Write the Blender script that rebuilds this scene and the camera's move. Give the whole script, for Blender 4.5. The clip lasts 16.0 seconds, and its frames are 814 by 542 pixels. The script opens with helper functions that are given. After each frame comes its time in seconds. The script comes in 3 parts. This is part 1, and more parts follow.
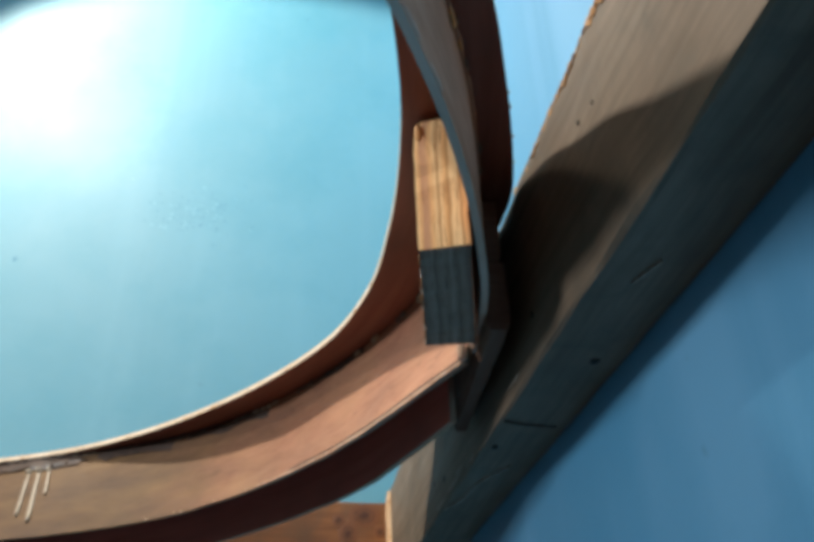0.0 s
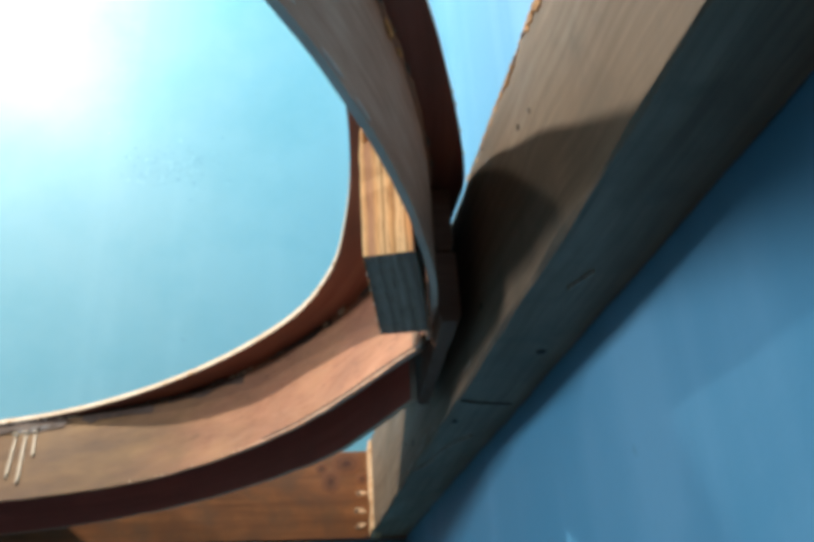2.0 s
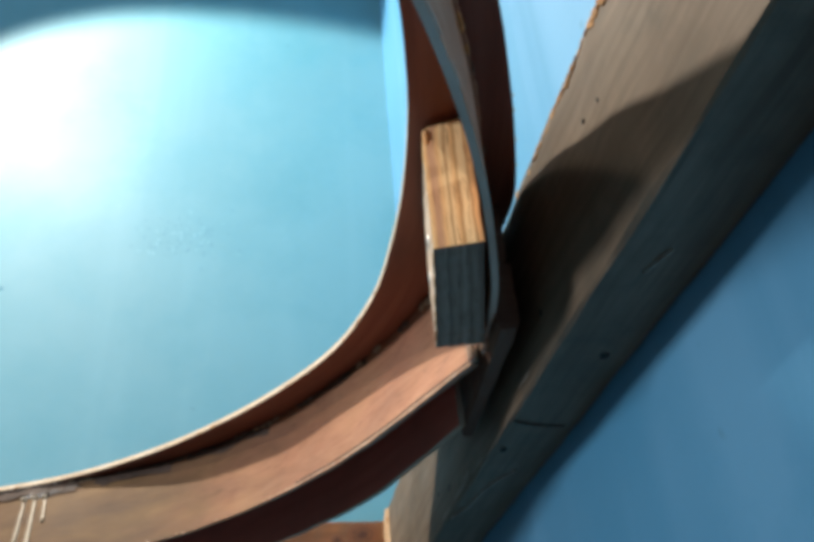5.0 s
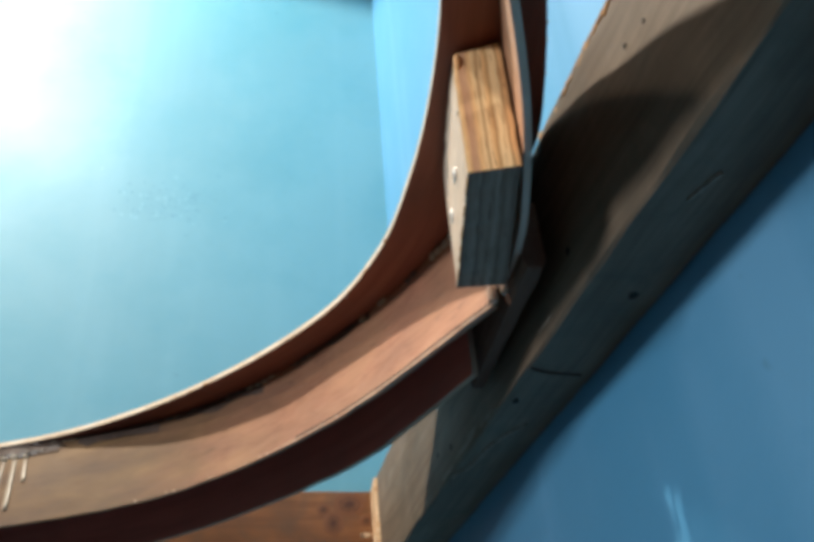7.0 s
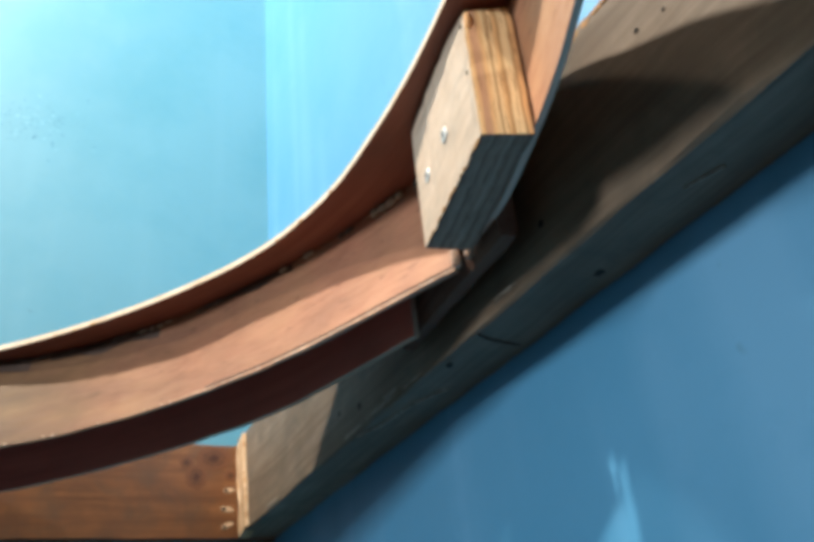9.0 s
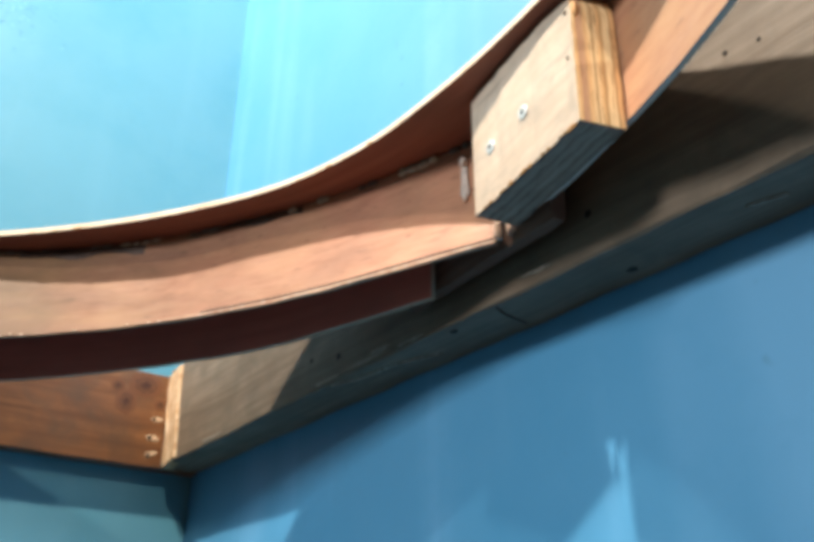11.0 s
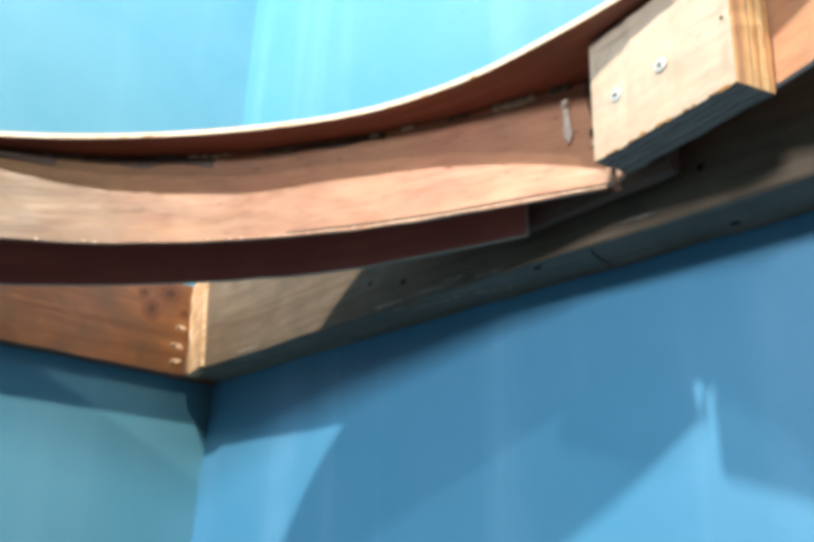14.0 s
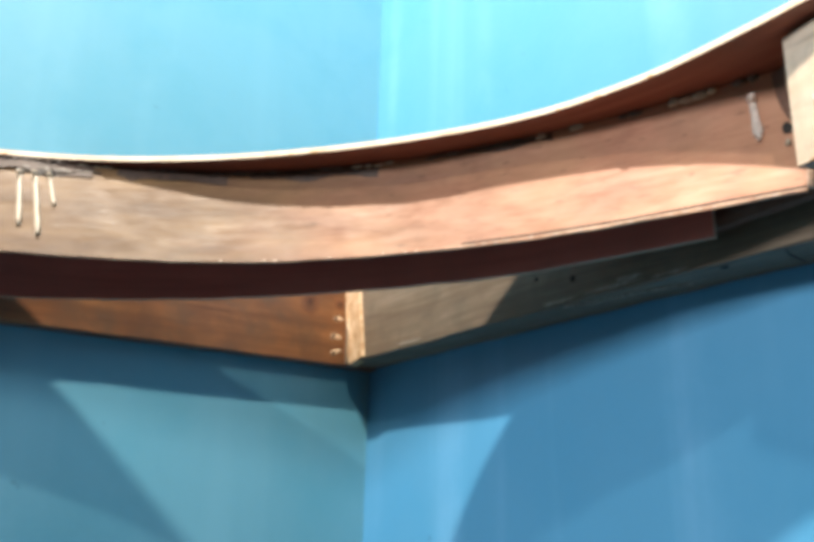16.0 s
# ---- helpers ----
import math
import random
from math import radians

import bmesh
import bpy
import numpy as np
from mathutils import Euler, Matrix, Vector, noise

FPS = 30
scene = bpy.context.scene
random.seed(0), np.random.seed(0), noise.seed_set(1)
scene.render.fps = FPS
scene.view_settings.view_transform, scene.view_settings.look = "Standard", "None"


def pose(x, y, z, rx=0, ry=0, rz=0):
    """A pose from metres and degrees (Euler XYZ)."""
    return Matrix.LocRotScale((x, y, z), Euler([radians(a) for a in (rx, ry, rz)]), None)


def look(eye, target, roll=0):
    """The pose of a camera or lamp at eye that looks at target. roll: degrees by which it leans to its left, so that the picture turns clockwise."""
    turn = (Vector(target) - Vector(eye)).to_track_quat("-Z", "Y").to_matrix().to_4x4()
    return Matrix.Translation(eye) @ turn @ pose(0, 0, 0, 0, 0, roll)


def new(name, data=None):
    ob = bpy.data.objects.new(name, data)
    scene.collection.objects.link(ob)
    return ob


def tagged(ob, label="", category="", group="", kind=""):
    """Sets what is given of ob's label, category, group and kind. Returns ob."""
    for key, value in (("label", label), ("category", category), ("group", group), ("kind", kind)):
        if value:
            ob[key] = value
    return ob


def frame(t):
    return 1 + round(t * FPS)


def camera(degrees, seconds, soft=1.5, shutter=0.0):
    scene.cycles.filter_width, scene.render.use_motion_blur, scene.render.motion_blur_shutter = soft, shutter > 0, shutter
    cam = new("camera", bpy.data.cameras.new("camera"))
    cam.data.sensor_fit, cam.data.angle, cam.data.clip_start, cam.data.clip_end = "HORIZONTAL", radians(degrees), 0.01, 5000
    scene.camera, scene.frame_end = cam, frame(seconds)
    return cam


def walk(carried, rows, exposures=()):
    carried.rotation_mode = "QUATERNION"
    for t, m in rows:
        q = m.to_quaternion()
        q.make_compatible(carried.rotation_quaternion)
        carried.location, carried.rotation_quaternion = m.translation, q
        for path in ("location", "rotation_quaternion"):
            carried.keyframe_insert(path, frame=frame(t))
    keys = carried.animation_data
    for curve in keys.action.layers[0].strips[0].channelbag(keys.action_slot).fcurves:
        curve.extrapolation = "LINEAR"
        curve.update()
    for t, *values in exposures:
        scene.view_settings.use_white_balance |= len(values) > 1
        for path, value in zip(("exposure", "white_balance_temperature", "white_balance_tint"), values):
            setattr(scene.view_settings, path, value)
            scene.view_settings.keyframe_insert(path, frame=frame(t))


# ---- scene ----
cam = camera(52.79, 16.0, soft=4.8)
PATH = [
    (0, (0.1584, 0.0229, 1.6216), (0.2393, 0.5287, 1.9341), -1.86),
    (0.5, (0.1647, 0.0205, 1.6309), (0.2388, 0.5500, 1.9032), -3.81),
    (1, (0.1722, 0.0110, 1.6393), (0.2406, 0.5410, 1.9121), -2.77),
    (1.5, (0.1724, 0.0026, 1.6405), (0.2560, 0.5369, 1.9005), -3.68),
    (2, (0.1754, -0.0023, 1.6444), (0.2619, 0.5297, 1.9081), -3.08),
    (2.5, (0.1724, -0.0022, 1.6429), (0.2575, 0.5279, 1.9107), -3.12),
    (3, (0.1651, 0.0074, 1.6360), (0.2430, 0.5326, 1.9156), -3.33),
    (3.5, (0.1515, 0.0196, 1.6259), (0.2375, 0.5335, 1.9235), -3.87),
    (4, (0.1462, 0.0187, 1.6196), (0.2379, 0.5162, 1.9423), -3.92),
    (6.3, (0.1366, 0.0418, 1.5997), (0.2424, 0.5300, 1.9273), -5.71),
    (6.5, (0.1346, 0.0438, 1.5987), (0.2477, 0.5344, 1.9251), -4.92),
    (7, (0.1234, 0.0552, 1.5974), (0.2427, 0.5468, 1.9200), -4.68),
    (7.5, (0.1032, 0.0625, 1.6029), (0.2618, 0.5418, 1.9272), -6.63),
    (8, (0.0861, 0.0673, 1.6035), (0.2674, 0.5406, 1.9246), -5.69),
    (8.2, (0.0827, 0.0708, 1.6008), (0.2797, 0.5442, 1.9123), -6.07),
    (10.3, (0.0211, 0.0985, 1.6093), (0.3104, 0.5411, 1.8928), -2.21),
    (10.5, (0.0156, 0.1023, 1.6018), (0.3105, 0.5406, 1.8862), -1.36),
    (11, (-0.0022, 0.1131, 1.5963), (0.3164, 0.5455, 1.8638), 0.30),
    (11.5, (-0.0243, 0.1189, 1.6029), (0.3116, 0.5461, 1.8573), 0.21),
    (12, (-0.0366, 0.1289, 1.6025), (0.3016, 0.5552, 1.8554), 0.94),
    (12.5, (-0.0467, 0.1351, 1.5918), (0.3096, 0.5493, 1.8398), 0.84),
    (13, (-0.0617, 0.1425, 1.5934), (0.3008, 0.5549, 1.8353), 0.82),
    (13.5, (-0.0721, 0.1516, 1.5926), (0.2974, 0.5627, 1.8260), 1.89),
    (14, (-0.0775, 0.1558, 1.5990), (0.2925, 0.5784, 1.8098), 2.11),
    (14.5, (-0.0784, 0.1513, 1.6060), (0.2951, 0.5765, 1.8052), 2.77),
    (15, (-0.0924, 0.1587, 1.6104), (0.2734, 0.5960, 1.7975), 4.18),
    (15.5, (-0.1040, 0.1677, 1.6258), (0.2382, 0.6263, 1.8063), 2.77),
    (16, (-0.1192, 0.1708, 1.6342), (0.1983, 0.6509, 1.8035), 1.34),
]
walk(cam, [(t, look(eye, target, roll)) for t, eye, target, roll in PATH],
     exposures=[(0.0, -0.12), (0.5, -0.12), (1.0, 0.06), (2.0, 0.18), (3.0, 0.32), (4.0, 0.06), (6.5, -0.10), (8.0, 0.04), (10.5, 0.42), (13.0, 0.50), (15.0, 0.66), (16.0, 0.64)])

# ---- light ----
world = bpy.data.worlds.new("world")
world.use_nodes = True
scene.world = world
world.node_tree.nodes["Background"].inputs[0].default_value = (0.75, 0.88, 1.0, 1)
world.node_tree.nodes["Background"].inputs[1].default_value = 0.005


def spot(name, eye, target, power, colour, cone, blend, radius=0.03):
    data = bpy.data.lights.new(name, "SPOT")
    data.energy, data.color, data.shadow_soft_size = power, colour, radius
    data.spot_size, data.spot_blend = radians(cone), blend
    new(name, data).matrix_world = look(eye, target)


# two spots at one height under the ceiling, and a broad lamp across the room
spot("flood_lamp", (-0.403, 0.416, 2.874), (0.297, 0.721, 1.844), 84.0, (1.0, 0.90, 0.77), 76, 0.16, 0.022)
spot("track_spot", (-0.552, -0.501, 2.90), (0.20, 0.45, 1.85), 24.0, (1.0, 0.90, 0.77), 60, 0.8, 0.03)
data = bpy.data.lights.new("room_lamp", "AREA")
data.shape, data.size, data.size_y = "RECTANGLE", 0.5, 0.5
data.energy, data.color = 46.0, (0.96, 0.96, 0.97)
new("room_lamp", data).matrix_world = look((-2.4, -0.75, 2.70), (0.30, 0.30, 1.65))


# ---- materials ----
def material(name, rough=0.6):
    m = bpy.data.materials.new(name)
    m.use_nodes = True
    nt = m.node_tree
    b = nt.nodes["Principled BSDF"]
    b.inputs["Roughness"].default_value = rough
    return m, nt, b


def add(nt, kind, **inputs):
    n = nt.nodes.new(kind)
    for k, v in inputs.items():
        n.inputs[k.replace("_", " ")].default_value = v
    return n


def ramp(nt, fac, stops):
    r = nt.nodes.new("ShaderNodeValToRGB")
    els = r.color_ramp.elements
    while len(els) < len(stops):
        els.new(0.5)
    for e, (p, c) in zip(els, stops):
        e.position, e.color = p, (*c, 1)
    nt.links.new(fac, r.inputs[0])
    return r


def mix(nt, fac, a, b, blend="MIX"):
    n = nt.nodes.new("ShaderNodeMix")
    n.data_type, n.blend_type = "RGBA", blend
    for src, slot in ((fac, 0), (a, 6), (b, 7)):
        if isinstance(src, (int, float)):
            n.inputs[slot].default_value = src
        elif isinstance(src, tuple):
            n.inputs[slot].default_value = (*src, 1)
        else:
            nt.links.new(src, n.inputs[slot])
    return n.outputs[2]


def coords(nt, scale, uv=True, where=(0, 0, 0)):
    tc = nt.nodes.new("ShaderNodeTexCoord")
    mp = nt.nodes.new("ShaderNodeMapping")
    mp.inputs["Scale"].default_value = scale
    mp.inputs["Location"].default_value = where
    nt.links.new(tc.outputs["UV" if uv else "Object"], mp.inputs[0])
    return mp.outputs[0]


def noise_of(nt, vec, scale, detail=4.0, rough=0.55, distort=0.0):
    n = add(nt, "ShaderNodeTexNoise", Scale=scale, Detail=detail, Roughness=rough, Distortion=distort)
    nt.links.new(vec, n.inputs["Vector"])
    return n.outputs[0]


def bump(nt, b, height, strength, distance):
    n = add(nt, "ShaderNodeBump", Strength=strength, Distance=distance)
    nt.links.new(height, n.inputs["Height"])
    nt.links.new(n.outputs[0], b.inputs["Normal"])


def wood(name, dark, mid, light, stain, rough=0.55, along=9.0, across=220.0, stain_scale=14.0, stain_amount=0.6, uv=True, axis=0, relief=0.25, smudge=None, dash=0.0):
    """Grain runs along axis; u and v (or object axes) are in metres."""
    dark, mid, light, stain = (tuple(c * k for c, k in zip(q, (1.0, 0.93, 0.86))) for q in (dark, mid, light, stain))
    m, nt, b = material(name, rough)
    b.inputs["Specular IOR Level"].default_value = 0.5 if rough < 0.65 else 0.1
    s = [across, across, across]
    s[axis] = along
    fine = noise_of(nt, coords(nt, tuple(s), uv), 1.0, 5, 0.65, 0.4)
    s2 = [across * 0.22, across * 0.22, across * 0.22]
    s2[axis] = along * 0.5
    broad = noise_of(nt, coords(nt, tuple(s2), uv, (3.1, 1.7, 0.4)), 1.0, 3, 0.5, 0.8)
    both = nt.nodes.new("ShaderNodeMath")
    both.operation = "MULTIPLY_ADD"
    nt.links.new(fine, both.inputs[0])
    both.inputs[1].default_value = 0.55
    half = nt.nodes.new("ShaderNodeMath")
    half.operation = "MULTIPLY"
    nt.links.new(broad, half.inputs[0])
    half.inputs[1].default_value = 0.45
    nt.links.new(half.outputs[0], both.inputs[2])
    c = ramp(nt, both.outputs[0], [(0.32, dark), (0.5, mid), (0.68, light)])
    blot = noise_of(nt, coords(nt, (stain_scale,) * 3, uv, (0.7, 5.2, 0)), 1.0, 4, 0.6, 0.3)
    f = ramp(nt, blot, [(0.42, (0, 0, 0)), (0.68, (stain_amount,) * 3)])
    col = mix(nt, f.outputs[0], c.outputs[0], stain)
    if smudge:
        tint, size, amount = smudge
        sm = noise_of(nt, coords(nt, (size,) * 3, uv, (9.3, 2.2, 4)), 1.0, 5, 0.6, 0.5)
        col = mix(nt, ramp(nt, sm, [(0.48, (0, 0, 0)), (0.7, (amount,) * 3)]).outputs[0], col, tint)
    if dash:
        s3 = [across * 0.8, across * 0.8, across * 0.8]
        s3[axis] = along * 1.3
        dn = noise_of(nt, coords(nt, tuple(s3), uv, (1.3, 8.1, 2)), 1.0, 3, 0.5)
        col = mix(nt, ramp(nt, dn, [(0.63, (0, 0, 0)), (0.72, (dash,) * 3)]).outputs[0], col, tuple(q * 0.45 for q in dark))
    nt.links.new(col, b.inputs["Base Color"])
    rr = ramp(nt, both.outputs[0], [(0.3, (rough + 0.15,) * 3), (0.7, (rough - 0.08,) * 3)])
    nt.links.new(rr.outputs[0], b.inputs["Roughness"])
    bump(nt, b, both.outputs[0], relief, 0.0006)
    return m


def paint(name, base, streaks, gloss, sheen):
    """Matt wall paint, mottled, with soft upright brush marks and a few specks."""
    def shade(k, lift=0.0):
        return tuple(min(1, q * k + lift) for q in base)

    m, nt, b = material(name, 0.65)
    b.inputs["Specular IOR Level"].default_value = gloss
    b.inputs["Coat Weight"].default_value, b.inputs["Coat Roughness"].default_value = sheen, 0.52
    b.inputs["Coat IOR"].default_value = 1.6
    v = coords(nt, (1, 1, 1), False)
    c = ramp(nt, noise_of(nt, v, 3.2, 3, 0.5), [(0.3, shade(0.95)), (0.7, shade(1.05))])
    streak = noise_of(nt, coords(nt, (11, 13, 0.7), False), 1.0, 3, 0.5, 0.6)
    sf = ramp(nt, streak, [(0.49, (0, 0, 0)), (0.68, (streaks,) * 3)])
    col = mix(nt, sf.outputs[0], c.outputs[0], shade(1.10, 0.055))
    patch = noise_of(nt, coords(nt, (1, 1, 1), False, (4, 2, 7)), 7.5, 5, 0.65)
    pf = ramp(nt, patch, [(0.44, (0, 0, 0)), (0.66, (0.8,) * 3)])
    col = mix(nt, pf.outputs[0], col, (base[0] * 0.76, base[1] * 0.93, base[2] * 0.95))
    speck = ramp(nt, noise_of(nt, v, 55, 2, 0.5), [(0.74, (0, 0, 0)), (0.80, (0.35,) * 3)])
    col = mix(nt, speck.outputs[0], col, shade(0.45))
    nt.links.new(col, b.inputs["Base Color"])
    r = ramp(nt, noise_of(nt, v, 12, 3, 0.5), [(0.3, (0.56,) * 3), (0.7, (0.66,) * 3)])
    nt.links.new(r.outputs[0], b.inputs["Roughness"])
    fine = nt.nodes.new("ShaderNodeMath")
    fine.operation = "MULTIPLY_ADD"
    nt.links.new(noise_of(nt, v, 60, 3, 0.6), fine.inputs[0])
    fine.inputs[1].default_value = 1.6
    nt.links.new(noise_of(nt, v, 260, 4, 0.6), fine.inputs[2])
    bump(nt, b, fine.outputs[0], 0.16, 0.0008)
    return m


def plain(name, colour, rough=0.6, metal=0.0, spots=0.12, scale=90.0):
    m, nt, b = material(name, rough)
    n = noise_of(nt, coords(nt, (1, 1, 1), False), scale, 4, 0.6)
    lo = tuple(max(0, c * (1 - spots)) for c in colour)
    hi = tuple(min(1, c * (1 + spots)) for c in colour)
    nt.links.new(ramp(nt, n, [(0.3, lo), (0.7, hi)]).outputs[0], b.inputs["Base Color"])
    b.inputs["Metallic"].default_value = metal
    bump(nt, b, n, 0.15, 0.0004)
    return m


def plywood_edge(name, thick, plies, pore_tint):
    """Stacked veneers, each a band of its own across the thickness, with pores along the grain."""
    m, nt, b = material(name, 0.7)
    tc = nt.nodes.new("ShaderNodeTexCoord")
    sep = nt.nodes.new("ShaderNodeSeparateXYZ")
    nt.links.new(tc.outputs["UV"], sep.inputs[0])
    wav = noise_of(nt, coords(nt, (150, 12, 1)), 1.0, 4, 0.6)
    pos = nt.nodes.new("ShaderNodeMath")
    pos.operation = "MULTIPLY_ADD"
    nt.links.new(sep.outputs[0], pos.inputs[0])
    pos.inputs[1].default_value = 1 / thick
    off = nt.nodes.new("ShaderNodeMath")
    off.operation = "MULTIPLY_ADD"
    nt.links.new(wav, off.inputs[0])
    off.inputs[1].default_value, off.inputs[2].default_value = 0.20, -0.10
    nt.links.new(off.outputs[0], pos.inputs[2])
    c = ramp(nt, pos.outputs[0], plies)
    pore = noise_of(nt, coords(nt, (800, 60, 60)), 1.0, 4, 0.7)
    f = ramp(nt, pore, [(0.52, (0, 0, 0)), (0.66, (0.75,) * 3)])
    nt.links.new(mix(nt, f.outputs[0], c.outputs[0], pore_tint), b.inputs["Base Color"])
    b.inputs["Specular IOR Level"].default_value = 0.15
    bump(nt, b, pore, 0.4, 0.0008)
    return m


WALL = paint("blue_wall_paint", (0.078, 0.316, 0.550), 0.8, 0.45, 0.75)
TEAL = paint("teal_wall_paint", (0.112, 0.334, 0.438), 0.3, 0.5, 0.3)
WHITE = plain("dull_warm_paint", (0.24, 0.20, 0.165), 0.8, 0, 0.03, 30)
FLOOR = plain("brownish_floor", (0.17, 0.085, 0.048), 0.6, 0, 0.15, 20)
LUAN = wood("luan_plywood_face", (0.30, 0.122, 0.078), (0.45, 0.212, 0.138), (0.54, 0.290, 0.190), (0.45, 0.255, 0.148), 0.55, 48, 280, 11.0, 0.8, smudge=((0.32, 0.15, 0.09), 20, 0.75), dash=0.65)
LUAN_PALE = wood("pale_pink_plywood_face", (0.43, 0.21, 0.130), (0.54, 0.305, 0.190), (0.61, 0.375, 0.24), (0.54, 0.325, 0.18), 0.55, 48, 280, 11.0, 0.8, smudge=((0.42, 0.20, 0.125), 24, 0.5), dash=0.4)
CHIP = plain("torn_orange_wood", (0.58, 0.32, 0.13), 0.75, 0, 0.4, 400)
CRUMB = plain("pale_veneer_crumb", (0.60, 0.43, 0.33), 0.7, 0, 0.3, 400)


def tan_stain(m, where, width):
    """Old tan varnish on one end of a strip, with an uneven edge."""
    nt = m.node_tree
    b = nt.nodes["Principled BSDF"]
    old = b.inputs["Base Color"].links[0].from_socket
    tc = nt.nodes.new("ShaderNodeTexCoord")
    sep = nt.nodes.new("ShaderNodeSeparateXYZ")
    nt.links.new(tc.outputs["UV"], sep.inputs[0])
    at = nt.nodes.new("ShaderNodeMath")
    at.operation = "MULTIPLY_ADD"
    nt.links.new(noise_of(nt, coords(nt, (16, 40, 1)), 1.0, 4, 0.6, 0.6), at.inputs[0])
    at.inputs[1].default_value = 0.16
    nt.links.new(sep.outputs[0], at.inputs[2])
    f = ramp(nt, at.outputs[0], [(where, (0.92,) * 3), (where + width, (0, 0, 0))])
    blot = ramp(nt, noise_of(nt, coords(nt, (14, 42, 1), True, (2, 7, 0)), 1.0, 5, 0.6, 0.15), [(0.36, (0.056, 0.030, 0.009)), (0.55, (0.104, 0.058, 0.018)), (0.70, (0.155, 0.090, 0.030))])
    nt.links.new(mix(nt, f.outputs[0], old, blot.outputs[0]), b.inputs["Base Color"])


tan_stain(LUAN, 0.50, 0.34)
PLATE = wood("dark_red_plywood_underside", (0.155, 0.052, 0.035), (0.235, 0.084, 0.056), (0.31, 0.122, 0.082), (0.16, 0.068, 0.048), 0.5, 10, 170)
OUTER = wood("dark_brown_plywood_face", (0.46, 0.135, 0.105), (0.60, 0.185, 0.145), (0.68, 0.23, 0.175), (0.42, 0.15, 0.12), 0.5, 10, 170)
EDGE = wood("pale_veneer_edge", (0.62, 0.46, 0.31), (0.86, 0.77, 0.63), (0.92, 0.86, 0.76), (0.70, 0.55, 0.38), 0.6, 60, 900, 60, 0.6, dash=0.5)
GREY_EDGE = wood("grey_veneer_edge", (0.36, 0.235, 0.18), (0.50, 0.345, 0.27), (0.58, 0.42, 0.335), (0.38, 0.245, 0.185), 0.65, 30, 300)
LIGHT_EDGE = wood("light_grey_veneer_edge", (0.56, 0.46, 0.40), (0.76, 0.66, 0.60), (0.84, 0.75, 0.69), (0.60, 0.49, 0.42), 0.65, 30, 300)
PALE_EDGE = wood("pale_brown_veneer_edge", (0.36, 0.25, 0.18), (0.52, 0.38, 0.29), (0.62, 0.48, 0.38), (0.38, 0.26, 0.19), 0.65, 30, 300)
BIRCH = wood("pale_plywood_face", (0.495, 0.395, 0.305), (0.655, 0.552, 0.452), (0.725, 0.64, 0.55), (0.555, 0.46, 0.365), 0.55, 14, 150, 40, 0.7, smudge=((0.38, 0.31, 0.24), 55, 0.6), dash=0.35)
GOLD, CREAM = (0.86, 0.53, 0.24), (0.92, 0.67, 0.36)
BIRCH_END = plywood_edge("plywood_end_grain", 0.0195, [(0.0, CREAM), (0.07, GOLD), (0.12, (0.58, 0.32, 0.19)), (0.24, (0.66, 0.39, 0.22)), (0.29, GOLD), (0.40, CREAM), (0.46, (0.46, 0.24, 0.10)), (0.50, CREAM), (0.60, GOLD), (0.65, (0.50, 0.27, 0.11)), (0.69, CREAM), (0.82, CREAM), (0.87, (0.44, 0.22, 0.09)), (0.92, GOLD), (0.98, (0.62, 0.33, 0.15))], (0.36, 0.18, 0.08))
# the block's plywood edge again, greyed and darkened to paint shade underneath
UNDER = plywood_edge("shade_grey_sawn_plywood_edge", 0.0215, [(0.0, (0.22, 0.15, 0.115)), (0.12, (0.36, 0.25, 0.19)), (0.24, (0.44, 0.31, 0.24)), (0.30, (0.24, 0.16, 0.12)), (0.42, (0.40, 0.28, 0.215)), (0.54, (0.32, 0.215, 0.16)), (0.60, (0.47, 0.34, 0.265)), (0.72, (0.25, 0.165, 0.12)), (0.84, (0.40, 0.285, 0.22)), (0.96, (0.24, 0.155, 0.115))], (0.15, 0.095, 0.07))
BEAM = wood("weathered_beige_timber", (0.136, 0.103, 0.075), (0.200, 0.160, 0.120), (0.272, 0.228, 0.178), (0.143, 0.106, 0.074), 0.6, 11, 260, 26, 0.6, smudge=((0.120, 0.095, 0.066), 30, 0.7), dash=0.35)
RAW = wood("splintered_orange_timber", (0.26, 0.14, 0.06), (0.46, 0.27, 0.13), (0.60, 0.42, 0.24), (0.25, 0.15, 0.08), 0.75, 60, 300, 70, 0.8)
BROWN = wood("brown_stained_board", (0.10, 0.039, 0.015), (0.215, 0.093, 0.038), (0.31, 0.150, 0.066), (0.13, 0.062, 0.032), 0.32, 7, 150, 26, 0.8, smudge=((0.12, 0.066, 0.036), 34, 0.75), dash=0.6)
PALE = wood("pale_corner_timber", (0.50, 0.35, 0.22), (0.68, 0.53, 0.37), (0.78, 0.66, 0.50), (0.45, 0.27, 0.13), 0.7, 40, 300, 90, 0.8, smudge=((0.40, 0.22, 0.10), 120, 0.8))
SPACER = wood("dull_brown_timber", (0.111, 0.062, 0.049), (0.176, 0.107, 0.085), (0.234, 0.150, 0.117), (0.111, 0.065, 0.052), 0.65, 10, 200)
